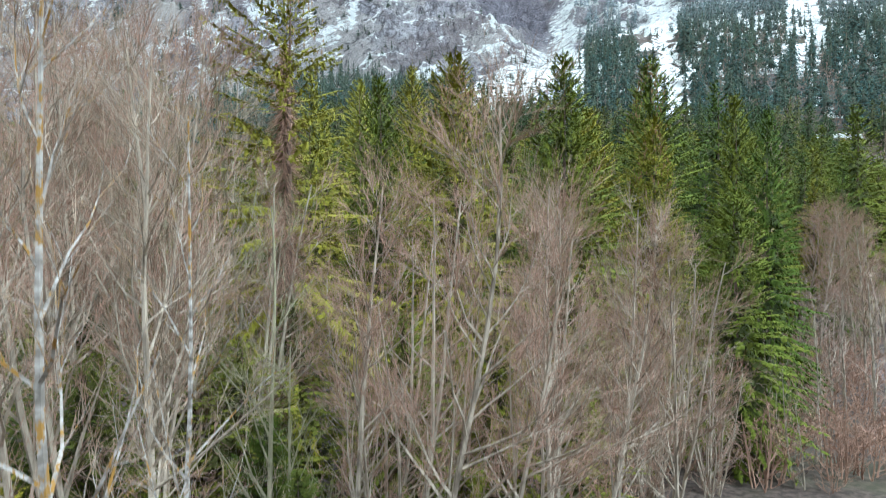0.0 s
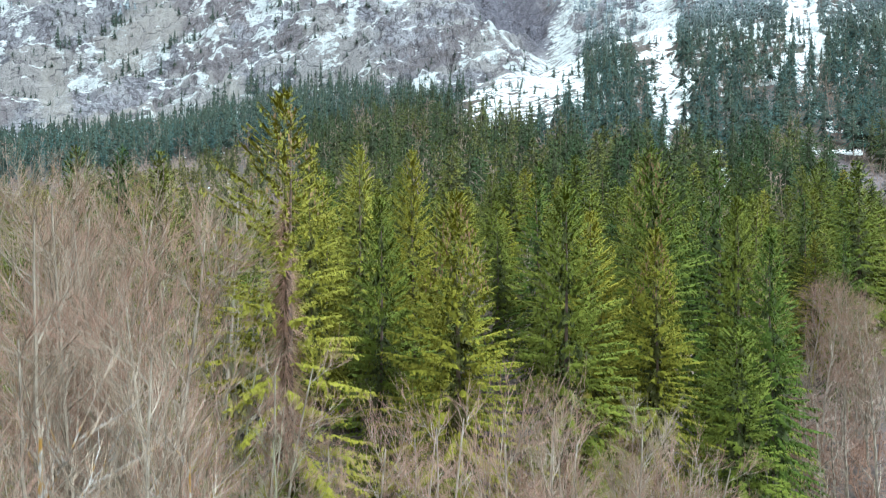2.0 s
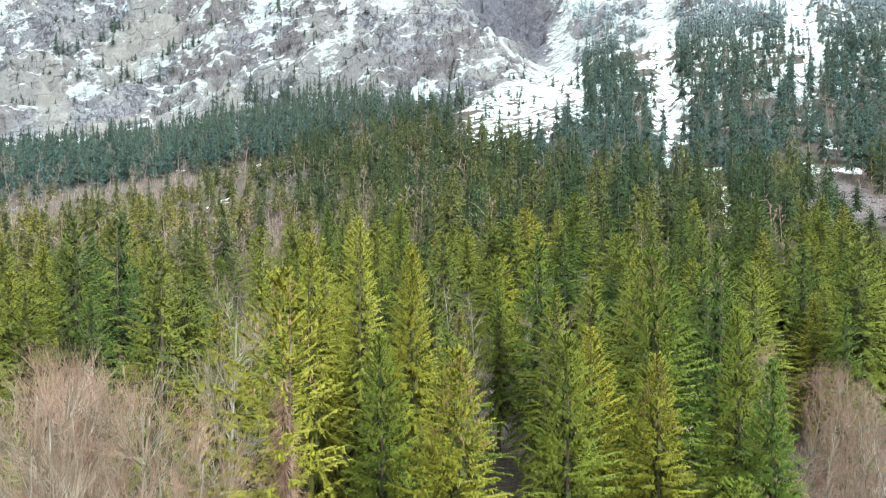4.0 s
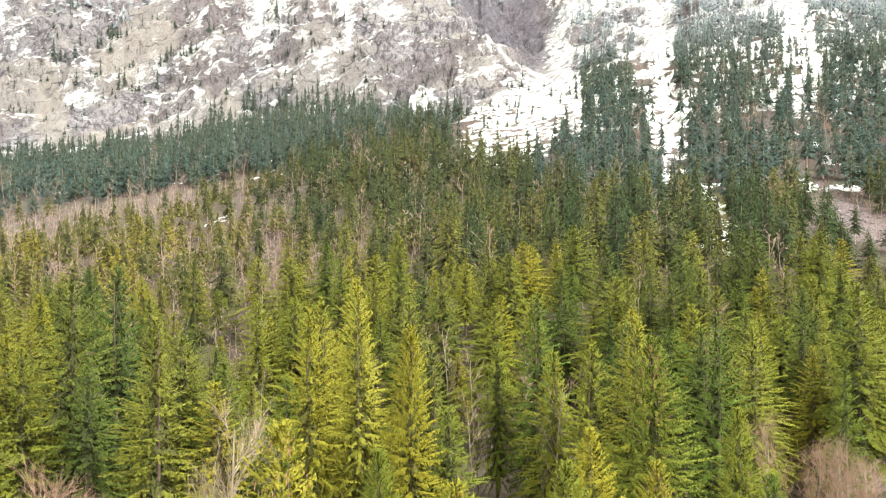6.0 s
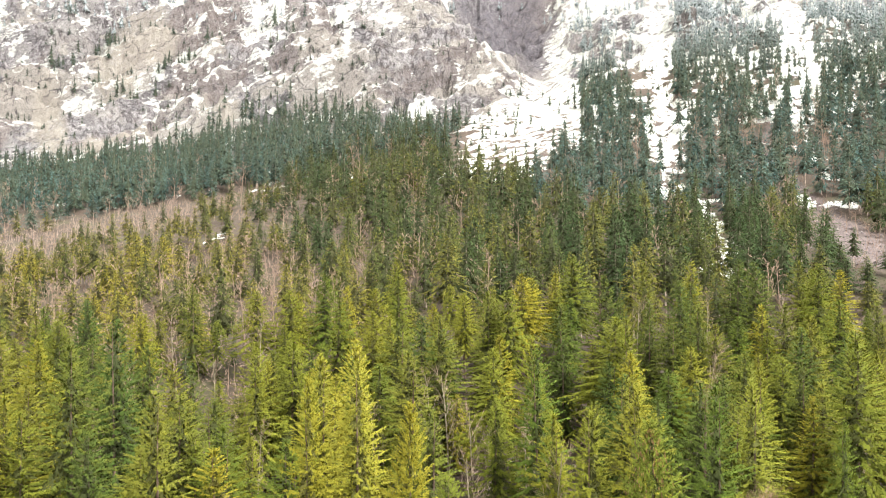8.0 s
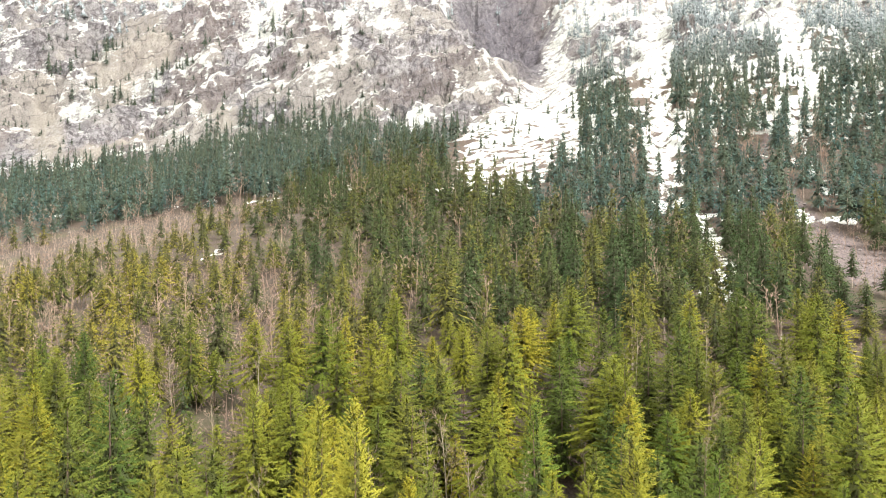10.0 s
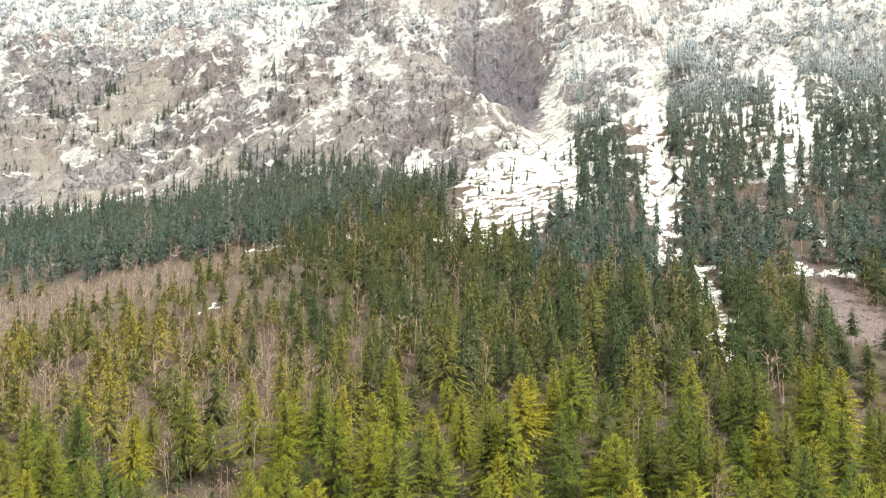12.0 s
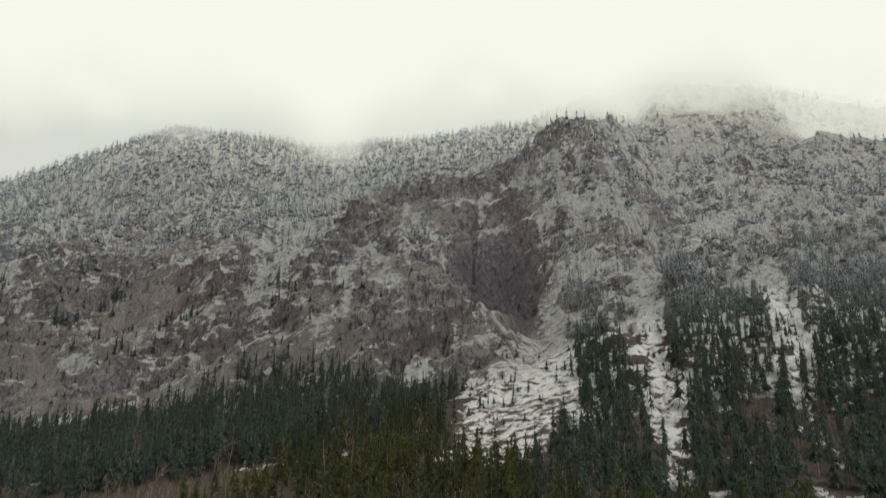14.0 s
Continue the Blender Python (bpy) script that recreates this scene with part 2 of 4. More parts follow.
def needles(name, dark, mid, light, spread="object", grain=4.0, open_share=0.03):
    """Conifer foliage: hue by tree, lightness by twig; shade painted inside the crown, bark on the stem."""
    s = Surface(name, 0.85, 0.05)
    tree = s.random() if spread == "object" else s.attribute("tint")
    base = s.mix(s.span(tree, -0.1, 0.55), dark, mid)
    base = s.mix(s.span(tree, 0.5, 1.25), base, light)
    twig = s.island()
    deep = tuple(c * 0.5 for c in dark)
    base = s.mix(s.span(twig, 0.0, 0.5, 0.24, 0.0), base, deep)
    fresh = s.mix(tree, tuple(0.6 * (d + m) for d, m in zip(dark, mid)), tuple(c * 1.2 for c in light))
    base = s.mix(s.span(twig, 0.6, 1.0, 0.0, 0.26), base, fresh)
    base = s.mix(s.span(s.noise(grain, 4, (1, 1, 0.6), 0.75), 0.42, 0.58, 0.18, 0.0), base, deep)
    # near-black skirts: the crown's inner shade put into the colour
    base = s.mix(s.attribute("inner_shade"), base, (0.046, 0.046, 0.024))
    wood = s.attribute("wood")
    stem = s.mix(s.span(s.noise(1.1, 3), 0.4, 0.6), (0.15, 0.105, 0.08), (0.34, 0.27, 0.21))
    s.paint(s.mix(wood, base, stem))
    gap = s.span(s.noise(grain * 1.7, 2, (1, 1, 0.5), 0.7), 0.5 - open_share, 0.53 - open_share)
    s.links.new(s.calc("MAXIMUM", gap, wood), s.shader.inputs["Alpha"])
    return s


spruce_green = needles("spruce_needles", (0.084, 0.122, 0.018), (0.184, 0.184, 0.020), (0.330, 0.272, 0.022), open_share=0.05).mat
deep_green = needles("deep_needles", (0.064, 0.098, 0.021), (0.128, 0.140, 0.021), (0.225, 0.202, 0.024), open_share=0.05).mat
golden_green = needles("golden_needles", (0.150, 0.172, 0.024), (0.255, 0.248, 0.030), (0.360, 0.312, 0.034), open_share=0.05).mat
rusty_green = needles("rusty_needles", (0.17, 0.175, 0.022), (0.30, 0.262, 0.026), (0.42, 0.325, 0.030), open_share=0.05).mat
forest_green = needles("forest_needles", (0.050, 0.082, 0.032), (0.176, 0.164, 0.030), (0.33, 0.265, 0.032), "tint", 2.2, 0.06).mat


def frosted():
    # bluish lifted greens: distance haze put into the needle colour; real rime follows
    s = needles("frost_haze_needles", (0.058, 0.108, 0.104), (0.104, 0.166, 0.142), (0.175, 0.222, 0.142), "tint", 1.6, 0.065)
    base = s.shader.inputs["Base Color"].links[0].from_socket
    up = s.span(s.upward(), 0.25, 0.95)
    rime = s.calc("MULTIPLY", up, s.attribute("rime"), True)
    rime = s.calc("MULTIPLY", rime, s.span(s.noise(0.9, 3), 0.28, 0.55), True)
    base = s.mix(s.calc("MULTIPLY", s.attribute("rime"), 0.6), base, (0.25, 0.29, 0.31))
    s.paint(s.mix(rime, base, (0.66, 0.68, 0.69)))
    return s.mat


frost_haze_green = frosted()


def bark(name, dark, light, scale=5.0, stretch=(1, 1, 0.25), spots=None):
    s = Surface(name, 0.9, 0.15)
    grain = s.noise(scale, 6, stretch)
    base = s.mix(s.span(grain, 0.35, 0.65), dark, light)
    base = s.mix(s.span(s.random(), 0, 1, 0, 0.45), base, tuple(0.6 * (d + l) for d, l in zip(dark, light)))
    if spots:
        base = s.mix(s.span(s.noise(4.5, 5, (1, 1, 0.45), 0.7), 0.50, 0.58), base, spots)
    return s.paint(base).relief(grain, 0.5, 0.02).mat


spruce_bark = bark("spruce_bark", (0.10, 0.065, 0.048), (0.24, 0.165, 0.125))
grey_bark = bark("grey_bark", (0.17, 0.132, 0.092), (0.46, 0.378, 0.270))
birch_bark = bark("lichened_birch_bark", (0.12, 0.095, 0.07), (0.50, 0.45, 0.38), 3.0, (1, 1, 1.4), (0.30, 0.165, 0.035))
moss_bark = bark("mossy_bark", (0.17, 0.15, 0.09), (0.36, 0.32, 0.19))
rosy_twigs = bark("rosy_twigs", (0.205, 0.122, 0.078), (0.44, 0.272, 0.184), 2.0)
grey_twigs = bark("grey_twigs", (0.20, 0.146, 0.094), (0.44, 0.330, 0.220), 2.0)
olive_twigs = bark("olive_twigs", (0.18, 0.155, 0.085), (0.36, 0.315, 0.185), 2.0)
far_twigs = bark("far_twigs", (0.23, 0.155, 0.115), (0.42, 0.295, 0.225), 1.0)
brush_twigs = bark("brush_twigs", (0.29, 0.205, 0.160), (0.47, 0.355, 0.290), 1.0)
dead_twigs = bark("dead_twigs", (0.24, 0.14, 0.09), (0.46, 0.29, 0.19), 2.0)
cone_brown = Surface("cone_scales", 0.6, 0.3)
cone_brown = cone_brown.paint(cone_brown.mix(cone_brown.island(), (0.20, 0.11, 0.045), (0.38, 0.24, 0.10))).mat


def land_surface():
    """Leaf litter, gravel, rock and snow on one sheet, told apart by the cover that the place has there."""
    s = Surface("land_surface", 0.9, 0.2)
    litter = s.mix(s.span(s.noise(3.0, 6), 0.35, 0.65), (0.050, 0.036, 0.027), (0.125, 0.092, 0.068))
    litter = s.mix(s.span(s.noise(0.07, 6, None, 0.7), 0.5, 0.62, 0.0, 0.5), litter, (0.085, 0.082, 0.040))
    gravel = s.mix(s.span(s.noise(1.6, 7, None, 0.75), 0.38, 0.62), (0.075, 0.056, 0.052), (0.21, 0.162, 0.150))
    grain = s.noise(0.30, 10, (1, 1, 0.5), 0.78)
    strata = s.noise(0.09, 9, (0.6, 0.6, 2.2), 0.72, 0.42)
    crack = s.noise(0.16, 9, (1.6, 1.6, 0.35), 0.75)
    rock = s.mix(s.span(grain, 0.45, 0.56), (0.160, 0.138, 0.136), (0.50, 0.455, 0.445))
    rock = s.mix(s.span(strata, 0.49, 0.56, 0.0, 0.55), rock, (0.52, 0.485, 0.475))
    rock = s.mix(s.span(s.noise(0.021, 6), 0.53, 0.59, 0.0, 0.5), rock, (0.52, 0.465, 0.415))
    rock = s.mix(s.span(s.noise(0.015, 7, None, 0.65), 0.55, 0.60, 0.0, 0.45), rock, (0.23, 0.208, 0.21))
    face = s.noise(0.055, 6, (1.0, 1.0, 0.55), 0.62)
    rock = s.mix(s.span(face, 0.55, 0.58, 0.0, 0.55), rock, (0.58, 0.54, 0.50))
    rock = s.mix(s.span(face, 0.41, 0.44, 0.5, 0.0), rock, (0.20, 0.188, 0.192))
    rock = s.mix(s.span(s.noise(0.0085, 7, (1, 1, 0.7), 0.6), 0.49, 0.54, 0.0, 0.55), rock, (0.265, 0.205, 0.175))
    rock = s.mix(s.span(s.noise(0.0105, 7, (1, 1, 1.3), 0.6), 0.52, 0.55, 0.0, 0.7), rock, (0.60, 0.535, 0.46))
    rock = s.mix(s.span(crack, 0.57, 0.60, 0.0, 0.8), rock, (0.075, 0.065, 0.064))
    rock = s.mix(s.calc("MULTIPLY", s.attribute("slab"), s.span(grain, 0.40, 0.62, 1.0, 0.6)), rock, (0.175, 0.155, 0.172))
    chips = s.noise(1.1, 8, (0.8, 0.8, 1.2), 0.8, 0.42)
    rock = s.mix(s.span(chips, 0.54, 0.60, 0.0, 0.75), rock, (0.075, 0.064, 0.062))
    rock = s.mix(s.span(chips, 0.36, 0.43, 0.6, 0.0), rock, (0.56, 0.525, 0.49))
    rock = s.mix(s.calc("MULTIPLY", s.attribute("pale"), s.span(grain, 0.36, 0.62, 0.85, 0.45)), rock, (0.56, 0.49, 0.40))
    joints = s.cracks(0.03, (1, 1, 2.2), 0.42, 0.05)
    rock = s.mix(s.calc("MULTIPLY", joints, s.span(strata, 0.44, 0.56, 0.0, 0.75)), rock, (0.075, 0.063, 0.066))
    rock = s.mix(s.span(s.noise(0.006, 5), 0.35, 0.6, 0.34, 0.14), rock, (0.085, 0.070, 0.068))
    base = s.mix(s.attribute("stones"), litter, gravel)
    base = s.mix(s.attribute("rock"), base, rock)
    speck, ledge = s.noise(0.17, 9, None, 0.70), s.noise(0.13, 7, (1.0, 1.0, 3.4), 0.72, 0.42)
    lie = s.calc("ADD", s.attribute("snow"), s.calc("MULTIPLY", s.calc("SUBTRACT", speck, 0.5), 1.5))
    lie = s.calc("ADD", lie, s.calc("MULTIPLY", s.calc("MULTIPLY", s.calc("SUBTRACT", ledge, 0.5), 1.4), s.attribute("rock")))
    snow = s.span(lie, -0.035, 0.0)
    base = s.mix(snow, base, s.mix(s.span(speck, 0.4, 0.7), (0.64, 0.62, 0.56), (0.82, 0.80, 0.72)))
    tall = s.calc("ADD", s.calc("SUBTRACT", s.calc("ADD", grain, s.calc("MULTIPLY", chips, -0.5)), s.calc("MULTIPLY", joints, 0.25)), s.calc("MULTIPLY", strata, 0.7))
    tall = s.calc("MULTIPLY", tall, s.calc("ADD", s.calc("MULTIPLY", s.attribute("rock"), 0.985), 0.015))
    return s.paint(base).relief(tall, 1.0, 3.5).mat


land_cover = land_surface()


scree_stone = Surface("scree_stone", 0.9, 0.2)
scree_stone = scree_stone.paint(scree_stone.mix(scree_stone.island(), (0.11, 0.088, 0.082), (0.34, 0.29, 0.275))).relief(scree_stone.noise(3.0, 5), 0.6, 0.1).mat


def cloud_surface():
    s = Surface("cloud_vapour")
    s.nodes.remove(s.shader)
    gas, clear, join = s.nodes.new("ShaderNodeEmission"), s.nodes.new("ShaderNodeBsdfTransparent"), s.nodes.new("ShaderNodeMixShader")
    gas.inputs["Color"].default_value = (1.0, 0.955, 0.77, 1)
    s.links.new(s.span(s.attribute("thick"), 0.2, 1.6, 2.7, 3.6), gas.inputs["Strength"])
    thick = s.calc("ADD", s.attribute("thick"), s.calc("MULTIPLY", s.calc("SUBTRACT", s.noise(0.0075, 6), 0.5), 1.5))
    s.links.new(s.span(thick, 0.25, 1.0, 0.0, 0.62), join.inputs[0])
    s.links.new(clear.outputs[0], join.inputs[1])
    s.links.new(gas.outputs[0], join.inputs[2])
    s.links.new(join.outputs[0], s.nodes["Material Output"].inputs["Surface"])
    return s.mat


cloud_vapour = cloud_surface()

# ---- mesh builders ----
def mesh_of(name, verts, faces, material, smooth=False, second=None, swell=None, **values):
    """A mesh from arrays, with named numbers on its points; swell: the way the foliage faces at each point."""
    verts, faces = np.asarray(verts, np.float32), np.asarray(faces, np.int32)
    if swell is not None:  # turn each leaf to face out of its crown, and lean its normal that way
        flat = np.cross(verts[faces[:, 1]] - verts[faces[:, 0]], verts[faces[:, 2]] - verts[faces[:, 0]])
        back = (flat * swell[faces[:, 0]]).sum(-1) < 0
        faces[back] = faces[back][:, [0, 2, 1]]
        flat[back] *= -1
        own = np.zeros_like(verts)
        own[faces] = unit(flat)[:, None]
        swell = unit(0.7 * swell + 0.3 * own)
    me = bpy.data.meshes.new(name)
    n, k = faces.shape
    me.vertices.add(len(verts))
    me.vertices.foreach_set("co", verts.ravel())
    me.loops.add(n * k)
    me.loops.foreach_set("vertex_index", faces.ravel())
    me.polygons.add(n)
    me.polygons.foreach_set("loop_start", np.arange(0, n * k, k, dtype=np.int32))
    me.polygons.foreach_set("use_smooth", np.full(n, smooth))
    for key, v in values.items():
        me.attributes.new(key, "FLOAT", "POINT").data.foreach_set("value", np.asarray(v, np.float32))
    me.materials.append(material)
    if second:  # a second material from a given face on
        me.materials.append(second[0])
        me.polygons.foreach_set("material_index", (np.arange(n) >= second[1]).astype(np.int32))
    me.update(calc_edges=True)
    if swell is not None:
        me.normals_split_custom_set_from_vertices(swell)
    return me


def outward(v, tall, wide):
    """The way out of a pointed crown at points taken from its foot."""
    r = np.hypot(v[:, 0], v[:, 1])
    return unit(np.stack([v[:, 0], v[:, 1], 0.45 * r + 0.16 * wide * (v[:, 2] / tall + 0.3)], 1))


def part(name, me, parent, label=""):
    ob = new(name, me)
    ob.parent = parent
    if label:
        ob["label"] = label
    return ob


def unit(v):
    return v / np.maximum(np.linalg.norm(v, axis=-1, keepdims=True), 1e-9)


def sides_of(d):
    a = unit(np.cross(d, np.where(np.abs(d[:, 2:3]) > 0.9, (1.0, 0, 0), (0, 0, 1.0))))
    return a, np.cross(d, a)


def spindles(p0, p1, r):
    """Pointed three-sided twigs, thickest a third of the way along."""
    d = unit(p1 - p0)
    a, b = sides_of(d)
    mid = p0 + 0.38 * (p1 - p0)
    r = np.asarray(r)[:, None]
    ring = [mid + r * (np.cos(w) * a + np.sin(w) * b) for w in (0.3, 2.394, 4.489)]
    v = np.stack([p0, *ring, p1], 1).reshape(-1, 3)
    f = np.array([(0, 2, 1), (0, 3, 2), (0, 1, 3), (4, 1, 2), (4, 2, 3), (4, 3, 1)])
    return v, (5 * np.arange(len(p0))[:, None, None] + f).reshape(-1, 3)


def sprays_of(p0, p1, half):
    """Needle sprays: small leaves folded along a raised rib, their sides hanging."""
    d = unit(p1 - p0)
    side = unit(np.cross(d, (0.0, 0.0, 1.0)) + 1e-6)
    mid = p0 + 0.45 * (p1 - p0)
    h = np.asarray(half)[:, None]
    left, right = mid + h * side, mid - h * side
    left[:, 2] -= 0.7 * h[:, 0]
    right[:, 2] -= 0.7 * h[:, 0]
    v = np.stack([p0, left, right, p1], 1).reshape(-1, 3)
    f = np.array([(0, 3, 1), (0, 2, 3)])
    return v, (4 * np.arange(len(p0))[:, None, None] + f).reshape(-1, 3)


def rods(p0, p1, r0, r1, n=3):
    """Tapered rods of n sides."""
    d = unit(p1 - p0)
    a, b = sides_of(d)
    w = np.arange(n) * 2 * math.pi / n
    ring = np.cos(w)[None, :, None] * a[:, None] + np.sin(w)[None, :, None] * b[:, None]
    v = np.concatenate([p0[:, None] + np.asarray(r0)[:, None, None] * ring, p1[:, None] + np.asarray(r1)[:, None, None] * ring], 1)
    i, j = np.arange(n), (np.arange(n) + 1) % n
    f = np.concatenate([np.stack([i, j, j + n], 1), np.stack([i, j + n, i + n], 1)])
    return v.reshape(-1, 3), (2 * n * np.arange(len(p0))[:, None, None] + f).reshape(-1, 3)


def tube(pts, radii, n=5):
    """One tapering tube through a row of points."""
    pts, radii = np.array(pts), np.asarray(radii)
    a, b = sides_of(unit(np.gradient(pts, axis=0)))
    a = unit(a[:1] - 0 * a)
    b = unit(b[:1] + 0 * b)
    w = np.arange(n) * 2 * math.pi / n
    ring = np.cos(w)[None, :, None] * a[:, None] + np.sin(w)[None, :, None] * b[:, None]
    v = (pts[:, None] + radii[:, None, None] * ring).reshape(-1, 3)
    k, i = [q.ravel() for q in np.meshgrid(np.arange(len(pts) - 1), np.arange(n), indexing="ij")]
    j = (i + 1) % n
    return v, np.concatenate([np.stack([k * n + i, k * n + j, k * n + j + n], 1), np.stack([k * n + i, k * n + j + n, k * n + i + n], 1)])


def joined(*pieces):
    verts, faces, at = [], [], 0
    for v, f in pieces:
        verts.append(v)
        faces.append(f + at)
        at += len(v)
    return np.concatenate(verts), np.concatenate(faces)


def trunk_shape(rng, h, r, sides=8, lean=0.01):
    """A tapering stem with a flared foot and a slight wave."""
    z = h * np.array([-0.03, 0.0, 0.03, 0.12, 0.25, 0.4, 0.55, 0.7, 0.85, 0.99])
    rad = r * np.array([1.5, 1.35, 1.08, 0.95, 0.84, 0.70, 0.55, 0.38, 0.2, 0.04])
    c = np.cumsum(rng.normal(0, lean * h / 4, (len(z), 2)), 0) * (z[:, None] > 0.1)
    w = np.arange(sides) * 2 * math.pi / sides
    v = np.stack([c[:, :1] + rad[:, None] * np.cos(w), c[:, 1:] + rad[:, None] * np.sin(w), np.repeat(z[:, None], sides, 1)], -1)
    k, i = np.meshgrid(np.arange(len(z) - 1), np.arange(sides), indexing="ij")
    j = (i + 1) % sides
    a, b, cc, d = k * sides + i, k * sides + j, (k + 1) * sides + j, (k + 1) * sides + i
    f = np.concatenate([np.stack([a, b, cc], -1).reshape(-1, 3), np.stack([a, cc, d], -1).reshape(-1, 3)])
    return v.reshape(-1, 3), f


def spruce_crown(rng, h, r, levels, arms, twigs, low=0.1, leaf=0.5, shag=0.5, gaps=0.0, power=0.85, fine=1.0):
    """Whorls of drooping boughs round a pointed spire, each bough hung with small sprays of needles."""
    n = levels * arms
    rung = np.repeat(np.arange(levels), arms)
    t = np.clip((rung + rng.uniform(-0.35, 0.35, n) + 0.5) / levels, 0, 1)
    zf = low + (0.985 - low) * t
    az = 2.399963 * np.arange(n) + rng.uniform(-0.5, 0.5, n)
    tier = np.repeat(rng.uniform(0.78, 1.15, levels), arms)
    lean = 1 + 0.16 * np.sin(az + rng.uniform(0, 6.28)) + 0.12 * np.sin(2 * az + 7 * t + rng.uniform(0, 6.28))
    reach = r * (1 - t) ** power * rng.uniform(0.72, 1.18, n) * tier * lean * (0.68 + 0.32 * step(0, 0.2, t)) + 0.035 * r
    if gaps:
        keep = rng.uniform(0, 1, n) > gaps * (1.15 - 0.6 * t)
        zf, az, reach, t = zf[keep], az[keep], reach[keep], t[keep]
        n = len(zf)
    out_d = np.stack([np.cos(az), np.sin(az), 0 * az], 1)
    side = np.stack([-np.sin(az), np.cos(az), 0 * az], 1)
    rise, sag = -0.22 + 1.05 * t**1.5, 0.50 * (1 - t) - 0.20
    root = np.stack([0 * zf, 0 * zf, zf * h], 1)

    def spine(s):
        up = reach * (rise * s - sag * s * s)
        return root + out_d * (reach * s)[:, None] + np.stack([0 * up, 0 * up, up], 1)

    p0, p1, rad = [], [], []
    for k in range(twigs):
        use = rng.uniform(0, 1, n) < 0.30 + 1.1 * reach / r
        s = np.clip(0.16 + 0.86 * ((k + rng.uniform(0, 1, n)) / twigs) ** 0.75, 0, 1)
        b = spine(s)
        ahead = unit(spine(np.minimum(s + 0.1, 1.15)) - spine(s - 0.1))
        hand = np.where(rng.uniform(0, 1, n) < 0.5, -1.0, 1.0) * rng.uniform(0.2, 1.0, n)
        d = ahead * rng.uniform(0.5, 1.1, n)[:, None] + side * hand[:, None]
        d[:, 2] -= shag * rng.uniform(0.2, 1.2, n) * (1.1 - 0.75 * t)
        hang = (rng.uniform(0, 1, n) < 0.45 - 0.4 * t**2) & (k > 0)
        d[hang] = 0.45 * d[hang] + (0, 0, -0.9)
        length = leaf * rng.uniform(0.55, 1.3, n) * (0.5 + 0.5 * np.clip(2 * reach / r, 0, 1)) * (1.2 - 0.45 * s)
        p0.append(b[use])
        p1.append((b + unit(d) * length[:, None])[use])
        rad.append(((0.02 + 0.19 * length) * rng.uniform(0.7, 1.2, n) * fine)[use])
    p0.append(spine(np.full(n, 0.45)))
    p1.append(spine(np.full(n, 1.06)))
    rad.append((0.04 + 0.05 * reach) * fine)
    top = np.array([[0, 0, h * 0.94]] * 3)
    p0.append(top)
    p1.append(top + h * np.array([[0, 0, 0.072], [0.012, 0.004, 0.045], [-0.011, 0.006, 0.04]]))
    rad.append(np.full(3, 0.005 * h))
    return sprays_of(np.concatenate(p0), np.concatenate(p1), np.concatenate(rad))


def skirts(rng, h, r, tiers, points, low=0.08, power=0.85, fill=1.0):
    """The dark-coloured body inside a conifer: ragged drooping skirts of foliage, one over the other, uneven all round.
    """
    verts, faces, at = [], [], 0
    w0 = np.arange(points) * 2 * math.pi / points
    for k in range(tiers):
        t = min(max((k + rng.uniform(-0.45, 0.45) + 0.4) / tiers, 0.0), 0.94)
        zf = low + (0.97 - low) * t
        reach = fill * r * (1 - t) ** power * rng.uniform(0.75, 1.15) * (0.75 + 0.25 * min(t / 0.2, 1))
        lift = h * (0.98 - low) / tiers
        w = w0 + rng.uniform(0, 6.28) + rng.uniform(-0.2, 0.2, points)
        jag = np.where(np.arange(points) % 2 == 0, rng.uniform(0.75, 1.35, points), rng.uniform(0.3, 0.75, points))
        rad = reach * jag * (1 + 0.3 * np.sin(w + rng.uniform(0, 6.28)))
        drop = (0.75 - 0.5 * t) * rad + rng.uniform(-0.4, 0.4, points) * lift
        ring = np.stack([rad * np.cos(w), rad * np.sin(w), zf * h - drop], 1)
        neck = np.stack([0.12 * reach * np.cos(w + 0.3), 0.12 * reach * np.sin(w + 0.3), zf * h + lift * rng.uniform(0.5, 1.2, points)], 1)
        verts.append(np.concatenate([ring, neck]))
        i, j = np.arange(points), (np.arange(points) + 1) % points
        faces.append(np.concatenate([np.stack([i, j, j + points], 1), np.stack([i, j + points, i + points], 1)]) + at)
        at += 2 * points
    return np.concatenate(verts), np.concatenate(faces)


def hanging_cones(rng, h, r, count):
    zf = rng.uniform(0.74, 0.97, count)
    az, out = rng.uniform(0, 2 * math.pi, count), r * np.clip(1.12 * (1 - zf), 0, 1) ** 0.85 * rng.uniform(0.6, 1.05, count)
    p = np.stack([out * np.cos(az), out * np.sin(az), zf * h + 0.3 * out], 1)
    return spindles(p, p - np.array([0, 0, 0.2]) - rng.uniform(0, 0.12, (count, 1)) * np.array([0, 0, 1.0]), np.full(count, 0.04))


def spikes(p0, p1, r):
    """Fine pointed twigs of three sides."""
    a, b = sides_of(unit(p1 - p0))
    v = np.stack([p0 + r * a, p0 - 0.5 * r * a + 0.87 * r * b, p0 - 0.5 * r * a - 0.87 * r * b, p1], 1).reshape(-1, 3)
    return v, (4 * np.arange(len(p0))[:, None, None] + np.array([(0, 1, 3), (1, 2, 3), (2, 0, 3)])).reshape(-1, 3)


